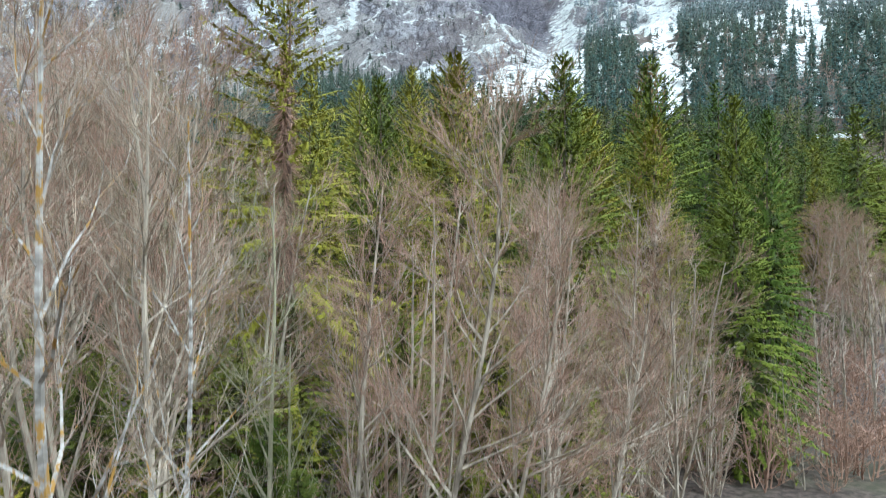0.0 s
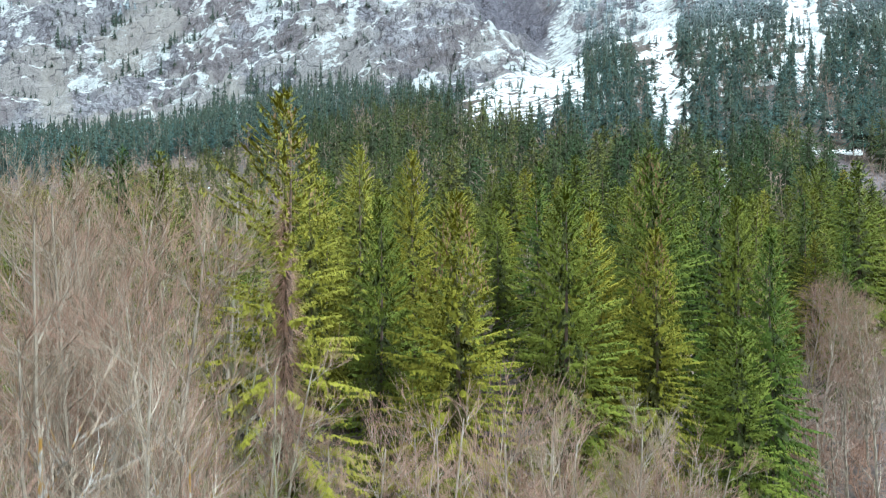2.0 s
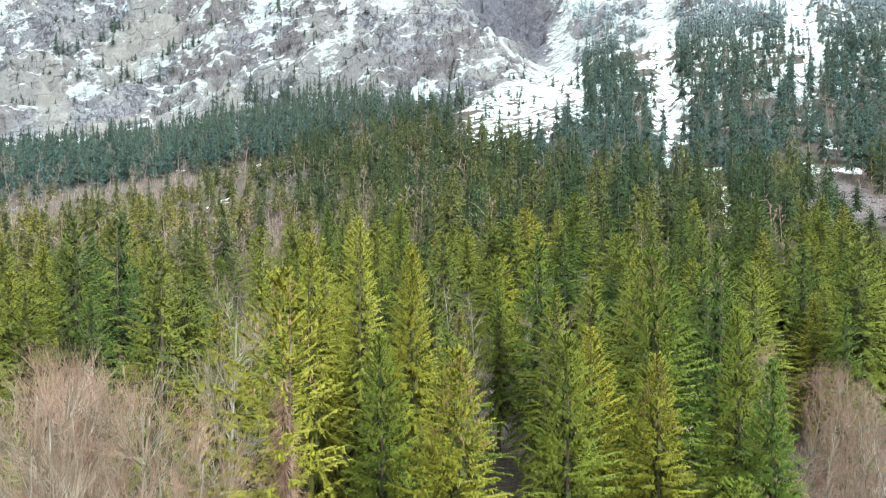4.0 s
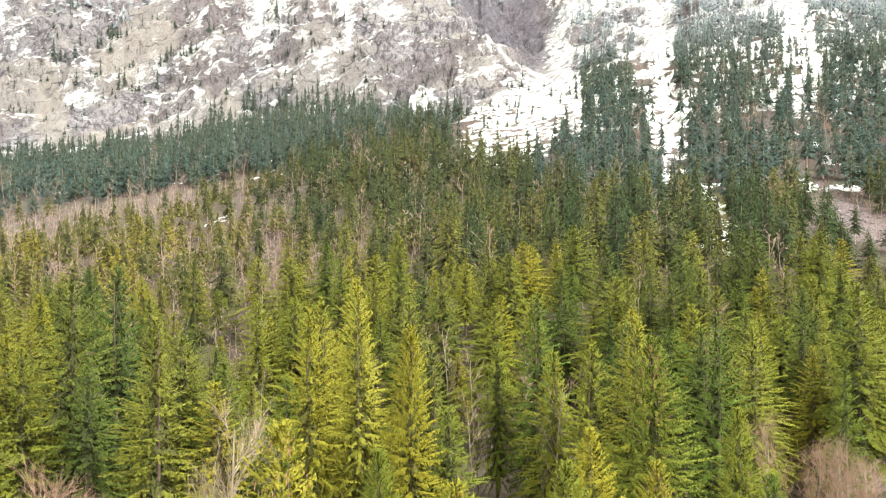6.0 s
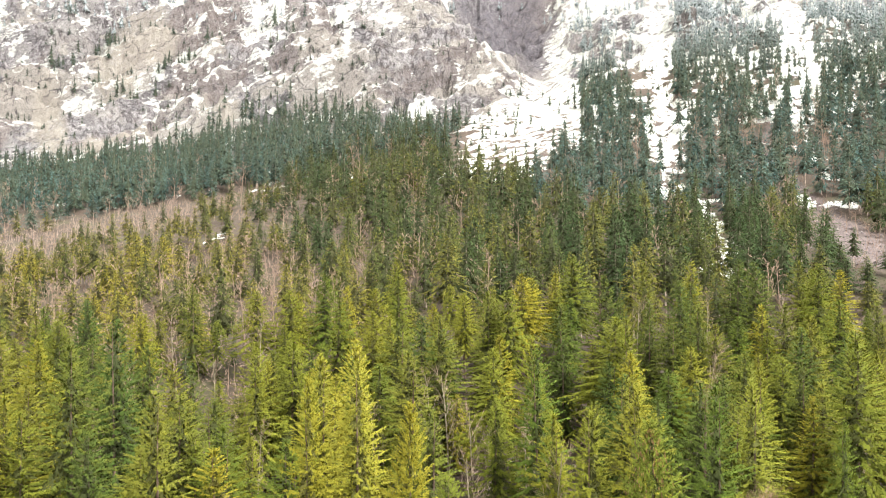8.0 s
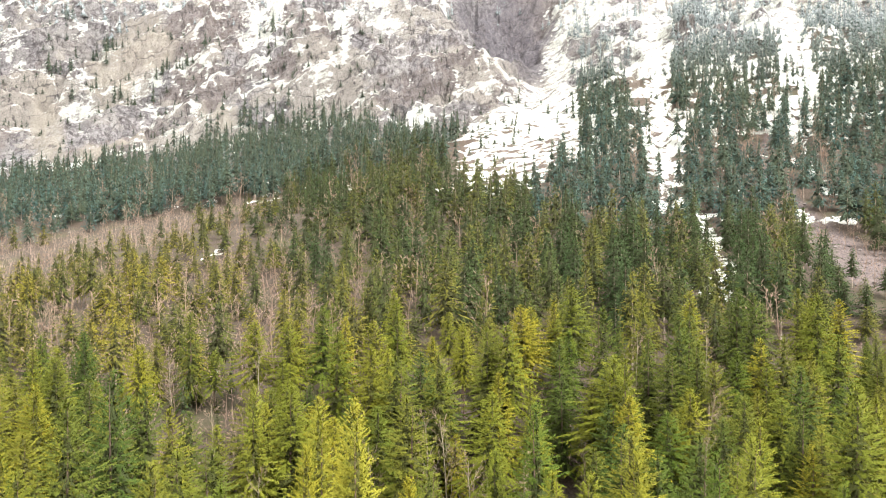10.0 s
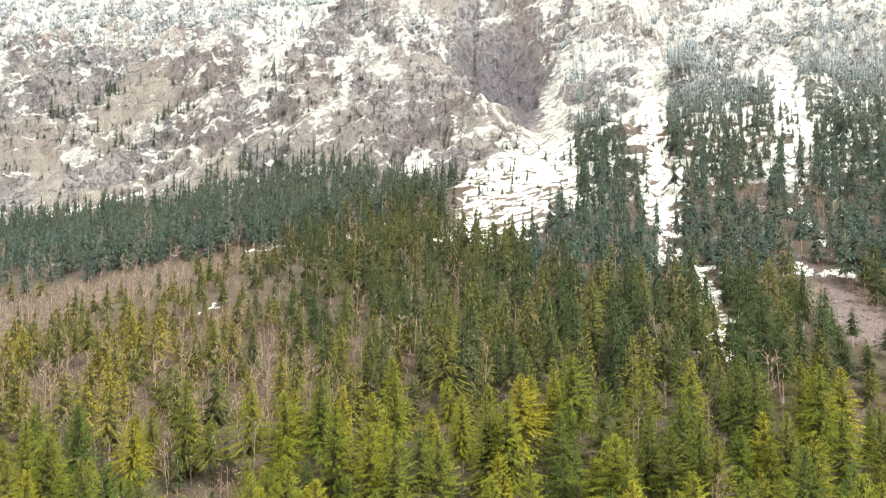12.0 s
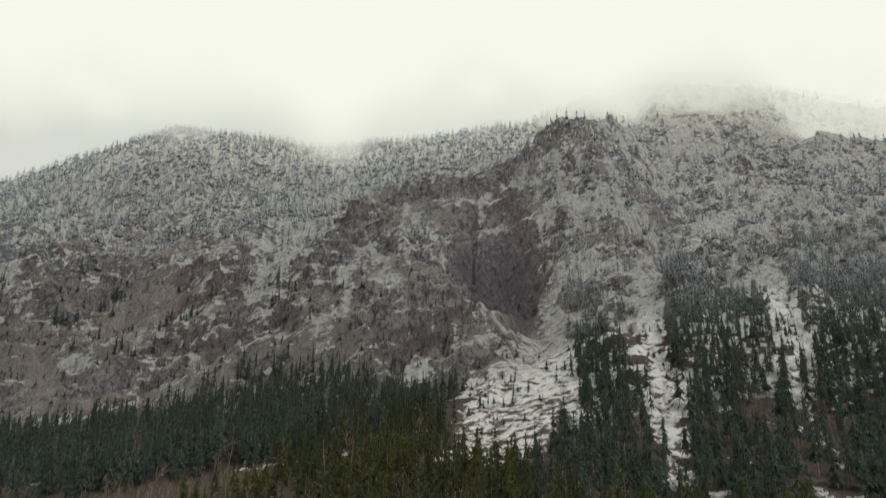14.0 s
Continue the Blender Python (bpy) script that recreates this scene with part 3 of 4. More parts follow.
def bare_shape(rng, h, limbs, boughs, sprays, spread=0.35, foot=0.1, stems=1, wave=0.05, fine=0.0065):
    """A leafless tree: its stems, and bough by bough the wood and the fine twigs."""

    def shoot(rods_of, p, d, length, r, pieces, curl, pull=0.115):
        pts, step_len = [np.array(p, float)], length / pieces
        d = np.array(d, float)
        for k in range(pieces):
            d = d + rng.normal(0, curl, 3) + (0, 0, pull)
            d /= np.linalg.norm(d)
            pts.append(pts[-1] + d * step_len)
            rods_of.append((pts[-2], pts[-1], r * (1 - 0.8 * k / pieces), r * (1 - 0.8 * (k + 1) / pieces)))
        return pts

    def turned(d, lean):
        a, b = sides_of(np.array([d]))
        w = rng.uniform(0, 2 * math.pi)
        v = d * math.cos(lean) + (a[0] * math.cos(w) + b[0] * math.sin(w)) * math.sin(lean)
        return v / np.linalg.norm(v)

    def as_rods(rows, n=3):
        return rods(np.array([q[0] for q in rows]), np.array([q[1] for q in rows]), np.array([q[2] for q in rows]), np.array([q[3] for q in rows]), n)

    stem_shapes, pieces = [], []
    for stem in range(stems):
        stem_rods = []
        w = rng.uniform(0, 2 * math.pi)
        tilt = 0.06 if stems == 1 else rng.uniform(0.05, 0.25)
        own = h * (1.0 if stem == 0 else rng.uniform(0.65, 1.0))
        start = (0.25 * math.cos(w) * (stems > 1), 0.25 * math.sin(w) * (stems > 1), -0.3)
        main = shoot(stem_rods, start, (tilt * math.cos(w), tilt * math.sin(w), 1), own, 0.0075 * own + 0.015, 9, wave)
        thick = 0.0075 * own + 0.015
        stem_shapes.append(tube(main, thick * (1 - 0.8 * np.arange(10) / 9)))
        for k in range(limbs):
            wood, t0, t1 = [], [], []
            s = foot + (0.97 - foot) * ((k + rng.uniform(0, 1)) / limbs)
            i = min(int(s * 9), 8)
            p = main[i] + (s * 9 - i) * (main[i + 1] - main[i])
            limb = shoot(wood, p, turned(unit(main[i + 1] - main[i]), rng.uniform(0.5, 1.0)), own * spread * (1.12 - s) * rng.uniform(0.6, 1.15) + 0.5, 0.0036 * own * (1.15 - s) + 0.007, 4, 0.12)
            for q in range(boughs):
                v = rng.uniform(0.15, 1.0) * 3.99
                i2 = int(v)
                p2 = limb[i2] + (v - i2) * (limb[i2 + 1] - limb[i2])
                side_shoot = shoot(wood, p2, turned(unit(limb[i2 + 1] - limb[i2]), rng.uniform(0.35, 0.9)), own * 0.10 * rng.uniform(0.5, 1.3), 0.0095, 2, 0.16)
                for m in range(sprays):
                    v3 = rng.uniform(0.1, 1.0) * 1.99
                    i3 = int(v3)
                    p3 = side_shoot[i3] + (v3 - i3) * (side_shoot[i3 + 1] - side_shoot[i3])
                    d3 = turned(unit(side_shoot[i3 + 1] - side_shoot[i3]), rng.uniform(0.25, 0.8)) + np.array((0, 0, 0.34))
                    t0.append(p3)
                    t1.append(p3 + unit(d3) * own * 0.055 * rng.uniform(0.5, 1.4))
            pieces.append((as_rods(wood), spikes(np.array(t0), np.array(t1), fine)))
    return stem_shapes, pieces


def stamped(shapes, which, place, tall, wide, turn):
    """Copies of small shapes (each 1 m tall) as one pair of arrays, which copy each point belongs to, and where it is wood."""
    verts, faces, owner, woody, at = [], [], [], [], 0
    for k, (v, f, w) in enumerate(shapes):
        ids = np.nonzero(which == k)[0]
        if not len(ids):
            continue
        c, s = np.cos(turn[ids])[:, None], np.sin(turn[ids])[:, None]
        x = (v[None, :, 0] * c - v[None, :, 1] * s) * wide[ids][:, None]
        y = (v[None, :, 0] * s + v[None, :, 1] * c) * wide[ids][:, None]
        z = v[None, :, 2] * tall[ids][:, None]
        verts.append((np.stack([x, y, z], -1) + place[ids][:, None]).reshape(-1, 3))
        faces.append((f[None] + len(v) * np.arange(len(ids))[:, None, None]).reshape(-1, 3) + at)
        owner.append(np.repeat(ids, len(v)))
        woody.append(np.tile(w, len(ids)))
        at += len(v) * len(ids)
    return np.concatenate(verts), np.concatenate(faces), np.concatenate(owner), np.concatenate(woody)

# ---- the ground, one sheet from the valley floor to the ridge ----
ahead = np.concatenate([np.linspace(-900, -40, 12), np.arange(-20, 120, 3.0), np.arange(120, 430, 3.2), np.arange(430, 1030, 1.75), np.linspace(1034, 1900, 34)])
across = np.concatenate([np.linspace(-3.2, -0.86, 11), np.linspace(-0.83, 0.83, 500), np.linspace(0.86, 3.2, 11)])
gy, gu = np.meshgrid(ahead, across, indexing="ij")
gx = gu * (np.maximum(gy, 0) + 120)
gz = height(gx, gy)
nr, nc = gx.shape
i, j = np.meshgrid(np.arange(nr - 1), np.arange(nc - 1), indexing="ij")
a = (i * nc + j).ravel()
quads = np.stack([a, a + 1, a + nc + 1, a + nc], 1)
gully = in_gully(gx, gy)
cliff = step(415, 520, gy + 25 * (layered(gx / 40, gy / 40, 41) - 0.5) - 30 * step(0.1, 0.2, gx / np.maximum(gy, 150)))
stony = np.clip(step(-0.1, 0.5, along(gx, gy, DEBRIS)) + 0.35 * step(0.0, 0.4, gully) * (gy < 420) + step(-0.2, 0.6, along(gx, gy, [(33, 46, 4), (41, 60, 5), (50, 74, 3)])), 0, 1)
slope_y, slope_x = np.gradient(gz, axis=0) / np.gradient(gy, axis=0), np.gradient(gz, axis=1) / np.gradient(gx, axis=1)
lie = 1 / np.sqrt(1 + slope_x**2 + slope_y**2)
lie = lie - 0.7 * np.clip(0.85 - 0.25 * step(450, 560, gy), 0, 1)
lodge = 0.8 * lie / lie[gy > 520].std() + 0.8 * (layered((gx + 0.6 * gz) / 38, (gy - 0.3 * gx) / 20, 57, 5) - 0.5) / 0.12 + 1.25 * (layered(gx / 9, gy / 7, 59, 4) - 0.5) / 0.15
hill = (gy > 330) & (gy < 1050) & (np.abs(gu) < 0.84)
wall = hill & (gy > 490)
rank = np.zeros_like(gz)
rank[hill] = np.searchsorted(np.sort(lodge[wall]), lodge[hill]) / wall.sum()
share = 0.27 + 0.08 * step(150, 240, gz) + 0.22 * step(240, 400, gz) + 0.10 * step(420, 600, gz)
share = share + 0.16 * step(0.10, 0.2, gx / np.maximum(gy, 150)) * step(420, 520, gy) + 0.22 * (layered(gx / 110, gy / 80, 53) - 0.5)
share = share + 0.38 * step(0.08, 0.2, gx / np.maximum(gy, 150)) * step(320, 360, gy) * (1 - step(440, 520, gy))
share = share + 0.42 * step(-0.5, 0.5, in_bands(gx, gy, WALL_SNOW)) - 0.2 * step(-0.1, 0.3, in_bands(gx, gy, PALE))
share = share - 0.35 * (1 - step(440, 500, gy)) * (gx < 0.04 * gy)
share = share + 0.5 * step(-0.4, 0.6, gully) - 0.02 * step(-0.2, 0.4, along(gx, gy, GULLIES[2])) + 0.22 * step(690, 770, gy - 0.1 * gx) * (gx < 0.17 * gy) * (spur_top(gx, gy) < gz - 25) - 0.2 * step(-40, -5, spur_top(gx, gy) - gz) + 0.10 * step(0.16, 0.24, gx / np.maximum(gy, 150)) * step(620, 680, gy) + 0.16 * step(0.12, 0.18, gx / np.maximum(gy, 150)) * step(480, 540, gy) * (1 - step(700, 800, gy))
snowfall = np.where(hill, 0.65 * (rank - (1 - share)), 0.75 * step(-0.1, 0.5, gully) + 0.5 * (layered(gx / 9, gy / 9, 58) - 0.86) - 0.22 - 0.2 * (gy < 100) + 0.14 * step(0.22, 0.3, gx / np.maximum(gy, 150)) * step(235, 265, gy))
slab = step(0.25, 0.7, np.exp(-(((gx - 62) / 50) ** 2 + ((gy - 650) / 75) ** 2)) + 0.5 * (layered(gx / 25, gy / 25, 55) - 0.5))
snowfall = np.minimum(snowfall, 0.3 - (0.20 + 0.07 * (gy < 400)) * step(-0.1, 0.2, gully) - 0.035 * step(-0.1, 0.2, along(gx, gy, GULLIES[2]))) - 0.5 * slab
ground = new("ground", mesh_of("ground", np.stack([gx, gy, gz], -1).reshape(-1, 3), quads, land_cover, False, rock=cliff.ravel(), slab=slab.ravel(), pale=step(-0.2, 0.4, in_bands(gx, gy, PALE)).ravel(), stones=stony.ravel(), snow=snowfall.ravel()))
tagged(ground, "brown forest floor rising into snow-dusted grey limestone cliffs", "mountain ground", kind="structure")

# ---- trees near the camera: models, built once and then copied ----
rng = np.random.default_rng(7)
LIMBO = []


def make_spruce(seed, h, r, levels, arms, twigs, label, cones=0, body=(22, 9, 0.42), leaf_of=spruce_green, **more):
    g = np.random.default_rng(seed)
    outer, inside = spruce_crown(g, h, r, levels, arms, twigs, **more), skirts(g, h, r, *body[:2], more["low"], 0.85, body[2])
    inner_shade = np.concatenate([np.zeros(len(outer[0])), np.full(len(inside[0]), 0.7)])
    crown = joined(outer, inside)
    root = new("spruce_tree")
    part("trunk", mesh_of("trunk", *trunk_shape(g, h * 0.97, 0.0075 * h + 0.04), spruce_bark, True), root)
    part("crown", mesh_of("crown", *crown, leaf_of, True, swell=outward(crown[0], h, r), inner_shade=inner_shade), root)
    if cones:
        tagged(part("seed_cone", mesh_of("seed_cone", *hanging_cones(g, h, r, cones), cone_brown), root, "hanging orange-brown cones"), kind="stuff")
    return tagged(root, label, "spruce tree", "spruces of the wood")


def make_bare(seed, name, h, limbs, boughs, sprays, wood, twig, label, category, group, split=True, **more):
    g = np.random.default_rng(seed)
    root = new(name)
    stem, boughs_made = bare_shape(g, h, limbs, boughs, sprays, **more)
    for shape in stem:
        part("trunk" if len(stem) == 1 else "stem", mesh_of("stem", *shape, wood), root)
    if split:
        for limb, spray in boughs_made:
            bough = part("bough", mesh_of("bough", *limb, wood), root)
            tagged(part("twig_spray", mesh_of("twig_spray", *spray, twig), bough, "fine leafless twigs"), kind="stuff")
    else:
        limb, spray = joined(*[q[0] for q in boughs_made]), joined(*[q[1] for q in boughs_made])
        part("crown", mesh_of("crown", *joined(limb, spray), wood, False, (twig, len(limb[1]))), root)
    return tagged(root, label, category, group)


FINE = [
    make_spruce(1, 24, 6.2, 60, 6, 58, "tall yellow-green spruce hung with cones, thin lower crown", 110, (20, 9, 0.08), rusty_green, low=0.12, gaps=0.5, shag=0.7, leaf=0.46, power=0.86, fine=0.8),
    make_spruce(2, 20, 4.9, 58, 6, 56, "dense green spruce with shaggy drooping branches", 0, (24, 9, 0.42), low=0.06, shag=0.8, leaf=0.42, power=0.80, fine=0.8),
    make_spruce(3, 19, 4.9, 56, 6, 56, "olive-green spruce with brown cones at its top", 190, (24, 9, 0.42), low=0.06, shag=0.9, leaf=0.42, power=0.72, fine=0.8),
    make_spruce(4, 14, 4.1, 44, 6, 44, "young bright green spruce standing beside bare brush", 0, (20, 9, 0.40), low=0.05, leaf=0.38, power=0.82, fine=0.8),
]
MIDDLE = [make_spruce(10 + k, 22, 4.6 + 0.3 * k, 40, 6, 20, "yellow-green spruce in the valley wood", 0, (20, 9, 0.42), low=0.08 + 0.06 * (k % 3), leaf=0.58, shag=0.6, power=0.88) for k in range(4)]
GOLDEN = make_spruce(19, 22, 5.0, 42, 6, 20, "bright yellow-green spruce lit against the darker wood", 0, (20, 9, 0.42), golden_green, low=0.10, leaf=0.58, shag=0.6, power=0.88)
# brown dead twigs on the bare lower stem of the tallest one
g = np.random.default_rng(8)
n = 3000
zf, az, out = g.uniform(0.1, 0.8, n), g.uniform(0, 6.28, n), g.uniform(0.5, 2.3, n)
foot = np.stack([0 * zf, 0 * zf, zf * 24], 1)
tips = foot + np.stack([np.cos(az) * out, np.sin(az) * out, out * g.uniform(-1.3, 0.1, n)], 1) * (1.15 - zf)[:, None]
tagged(part("dead_twig", mesh_of("dead_twig", *spikes(foot, tips, 0.022), dead_twigs), FINE[0], "reddish-brown dead twigs"), kind="stuff")
DEEP = [make_spruce(14 + k, 22, 5.0 + 0.4 * k, 38, 6, 19, "deep green spruce with dense dark foliage", 0, (20, 9, 0.46), deep_green, low=0.08, leaf=0.6, shag=0.7, power=0.84) for k in range(2)]
COARSE = [make_spruce(20 + k, 21, 4.1 + 0.3 * k, 32, 6, 14, "slender green spruce in the rising wood", 0, (16, 9, 0.42), low=0.12 + 0.08 * k, leaf=0.75, shag=0.6, power=0.88) for k in range(4)]
BARE = [
    make_bare(31, "bare_tree", 17, 24, 10, 10, grey_bark, rosy_twigs, "leafless alder with fine rosy-brown twigs", "bare tree", "bare trees of the brush", spread=0.30, foot=0.28),
    make_bare(32, "bare_tree", 15, 22, 8, 9, grey_bark, grey_twigs, "leafless ash with pale grey branches", "bare tree", "bare trees of the brush", spread=0.32, foot=0.26),
    make_bare(33, "bare_tree", 14, 14, 7, 6, moss_bark, olive_twigs, "leafless tree with mossy olive twigs", "bare tree", "bare trees of the brush", spread=0.34, stems=2),
    make_bare(34, "bare_tree", 12, 10, 7, 9, grey_bark, rosy_twigs, "many-stemmed bare willow with rosy twigs", "bare tree", "bare trees of the brush", spread=0.28, stems=4),
]
FAR_BARE = [make_bare(41 + k, "bare_tree", 16, 13, 5, 5, grey_bark, far_twigs, "leafless brownish tree among the spruces", "bare tree", "bare trees of the wood", False, spread=0.32, fine=0.014) for k in range(3)]
BIRCH = make_bare(36, "birch_tree", 15, 16, 6, 6, birch_bark, grey_twigs, "pale birch with orange lichen on its bark", "birch tree", "birches", spread=0.33, wave=0.03)
SAPLING = make_bare(37, "sapling", 7, 10, 4, 5, grey_bark, grey_twigs, "slender bare sapling with pale stem", "sapling", "saplings", False, spread=0.30, stems=2)
BUSH = make_bare(38, "bush", 4, 6, 4, 5, dead_twigs, rosy_twigs, "low leafless bush of purplish-brown twigs", "bush", "bushes", False, spread=0.42, stems=5, fine=0.011)
LIMBO += FINE + DEEP + [GOLDEN] + MIDDLE + COARSE + BARE + FAR_BARE + [BIRCH, SAPLING, BUSH]
TAKEN = []


def plant(model, x, y, top, native, wide=1.0, sink=0.15):
    """A copy of a model, with its tip at the height top."""
    z = float(height(x, y)) - sink
    k = (top - z) / native
    TAKEN.append((x, y))
    return copy_thing(model, Matrix.LocRotScale((x, y, z), Euler((0, 0, rng.uniform(0, 6.28))), (k * wide, k * wide, k)))


for x, y, top, m, wide in [
    (-6.5, 29.1, 23.2, 0, 1.05), (0.6, 33.2, 19.3, 2, 1.0), (5.9, 34.8, 19.8, 1, 1.0), (14.0, 33.8, 12.9, 3, 1.1),
    (17.8, 38.8, 17.8, 1, 0.8), (-3.4, 38.0, 19.5, 1, 0.9), (9.0, 44.0, 19.0, 1, 1.0), (12.2, 41.0, 17.8, 2, 0.9),
    (18.5, 45.0, 20.0, 1, 0.9), (14.6, 50.0, 23.8, 2, 0.9), (-2.3, 54.2, 24.3, 1, 0.75),
]:
    plant(FINE[m], x, y, top, (24, 20, 19, 14)[m], wide)
for x, y, top, wide in [
    (-11.0, 60.0, 25.4, 0.8),
    (10.0, 74.0, 25.5, 1.0), (35.3, 79.0, 22.4, 1.0), (46.0, 79.0, 26.4, 1.2),
    (26.2, 100.0, 25.9, 1.0), (12.2, 95.6, 23.6, 1.0), (17.0, 62.0, 24.0, 0.9),
    (23.0, 60.0, 24.5, 0.9), (39.0, 69.0, 19.0, 0.8),
]:
    plant(MIDDLE[int(rng.integers(4))], x, y, top, 22, wide)
for x, y, top, wide in [(-35.5, 79.0, 28.3, 1.0), (-36.0, 70.0, 27.0, 1.1), (-22.5, 56.9, 24.8, 1.0), (-30.0, 47.0, 21.8, 1.0), (52.0, 88.0, 24.0, 1.0)]:
    plant(DEEP[int(rng.integers(2))], x, y, top, 22, wide)
for x, y, top, wide in [(-7.5, 65.5, 25.8, 0.8), (-8.2, 69.5, 27.0, 1.05), (-22.9, 89.6, 24.2, 1.0), (32.0, 73.5, 22.2, 1.1), (-12.5, 75.0, 25.0, 0.9)]:
    plant(GOLDEN, x, y, top, 22, wide)
for x, y, top, m in [
    (-4.2, 18.5, 11.6, 2), (-0.2, 15, 13.2, 0), (2.5, 19.6, 11.1, 3), (5.3, 21.5, 11.5, 1), (7.2, 24, 10.1, 3), (2.9, 18, 11.9, 1),
    (-16.5, 23.5, 18.0, 0), (-14.0, 21.0, 17.8, 0), (-11.8, 22.5, 18.3, 1), (-9.3, 21.5, 17.4, 0), (-12.6, 18.0, 16.5, 0), (-8.3, 17.5, 15.2, 3),
    (-10.8, 31.5, 14.7, 2), (-12.6, 40.0, 20.2, 1), (-6.0, 15.3, 14.5, 1), (-9.8, 26.5, 16.9, 2), (-18.0, 28.0, 18.0, 0), (4.2, 26, 9, 3),
]:
    plant(BARE[m], x, y, top, (17, 15, 14, 12)[m], 1.0)
for x, y, top, m in [
    (-1.8, 22, 11, 3), (0.4, 25, 8.5, 3), (8.6, 28, 8, 0), (29.0, 55.0, 13.0, 0), (32.5, 58.0, 13.5, 0), (36.5, 63.0, 12.5, 1),
    (39.5, 60.0, 11.5, 0), (27.5, 62.0, 15.0, 0), (-6.2, 24, 11.3, 0), (-15.5, 33.0, 17.0, 1), (-20.5, 36.0, 17.5, 0), (-3.3, 27, 9.2, 0),
]:
    plant(BARE[m], x, y, top, (17, 15, 14, 12)[m], 1.0)
for x, y, top, m in [
    (-15.4, 26.0, 18.4, 0), (-13.0, 25.0, 18.6, 1), (-10.6, 24.0, 18.2, 0), (-7.6, 20.0, 15.6, 0), (-12.0, 15.5, 15.4, 0), (-9.6, 14.2, 14.6, 1),
    (-7.2, 12.6, 13.6, 0), (-2.2, 16.5, 11.9, 0), (1.4, 16.8, 11.3, 0), (4.2, 18.8, 10.7, 0), (6.4, 19.8, 10.1, 1), (-17.5, 20.5, 17.0, 0),
    (-1.2, 19, 12.1, 3), (3.6, 22.5, 11.5, 0), (7.5, 27, 9, 3), (9, 29, 7.2, 0), (10.4, 28, 5.8, 3),
]:
    plant(BARE[m], x, y, top, (17, 15, 14, 12)[m], 1.0)
for x, y, top, m in [
    (-11.0, 28.5, 18.2, 1), (-8.6, 27.5, 13.1, 2), (-12.8, 30.0, 18.6, 0), (-14.8, 29.0, 18.2, 0), (-9.6, 33.5, 18.8, 2), (-17.0, 31.5, 17.8, 0),
    (-7.6, 24.5, 13, 3), (6.6, 30, 9.1, 0), (11.4, 30, 7.6, 3), (31.0, 52.0, 12.0, 0), (34.8, 55.5, 12.6, 0), (30.2, 60.0, 13.6, 0),
]:
    plant(BARE[m], x, y, top, (17, 15, 14, 12)[m], 1.0)
for x, y, top in [(-9.6, 15.2, 5.2), (-7.4, 17.5, 4.6), (-5.0, 20.0, 5.4), (-11.5, 23.5, 7.0), (-1.4, 24.0, 8.0), (1.9, 26.0, 7.6), (0.2, 28.5, 7.4), (-8.0, 30.0, 8.5), (4.6, 24.5, 5.6), (-14.5, 26.0, 7.5)]:
    plant(FINE[3], x, y, top, 14, 1.5)
for x, y, top in [(-12.0, 18.5, 6.0), (-10.4, 20.5, 6.8), (-8.6, 14.0, 4.4), (-6.6, 23.0, 7.2), (-13.8, 21.5, 7.4), (-9.0, 25.5, 8.4), (-3.6, 17.5, 4.6), (-5.8, 27.5, 8.2)]:
    plant(DEEP[int(rng.integers(2))], x, y, top, 22, 2.2)
plant(BIRCH, -5.2, 9.9, 14.3, 15, 1.0)
plant(BIRCH, -5.0, 13.4, 12.8, 15, 0.8)
for x, y, top in [(11.7, 31.2, 7.5), (16.1, 33.8, 6.2), (15.6, 31.0, 5.0), (18.4, 34.5, 6.0), (34.5, 57.0, 8.0), (37.0, 62.0, 9.0), (8.0, 29.5, 6.0)]:
    plant(SAPLING, x, y, top, 7)
for k in range(32):
    x, y = rng.uniform(-20, 22), rng.uniform(20, 36)
    if abs(x) < y * 0.62 and not (x > 19 and y > 38):
        plant(BUSH, x, y, float(height(x, y)) + rng.uniform(2.2, 4.6), 4, 1.3)
for k in range(18):
    y = rng.uniform(36, 78)
    x = y * rng.uniform(0.5, 0.64)
    plant(FAR_BARE[k % 3], x, y, float(height(x, y)) + rng.uniform(5, 10), 16, 1.5)
for k in range(34):
    y = rng.uniform(29, 52)
    x = y * rng.uniform(0.44, 0.66)
    plant(BUSH, x, y, float(height(x, y)) + rng.uniform(1.2, 3.4), 4, 1.7)
for k in range(26):
    y = rng.uniform(46, 74)
    x = y * rng.uniform(0.44, 0.63)
    plant(BUSH, x, y, float(height(x, y)) + rng.uniform(1.4, 3.8), 4, 1.8)

# ---- the rising wood ----
def scatter(y0, y1, spread, gap, seed):
    """Jittered places over a fan of ground."""
    g = np.random.default_rng(seed)
    yy, xx = np.meshgrid(np.arange(y0, y1, gap), np.arange(-spread * y1, spread * y1, gap), indexing="ij")
    x = xx.ravel() + g.uniform(-0.48, 0.48, xx.size) * gap
    y = yy.ravel() + g.uniform(-0.48, 0.48, xx.size) * gap
    keep = np.abs(x) < spread * y + 12
    return x[keep], y[keep], g


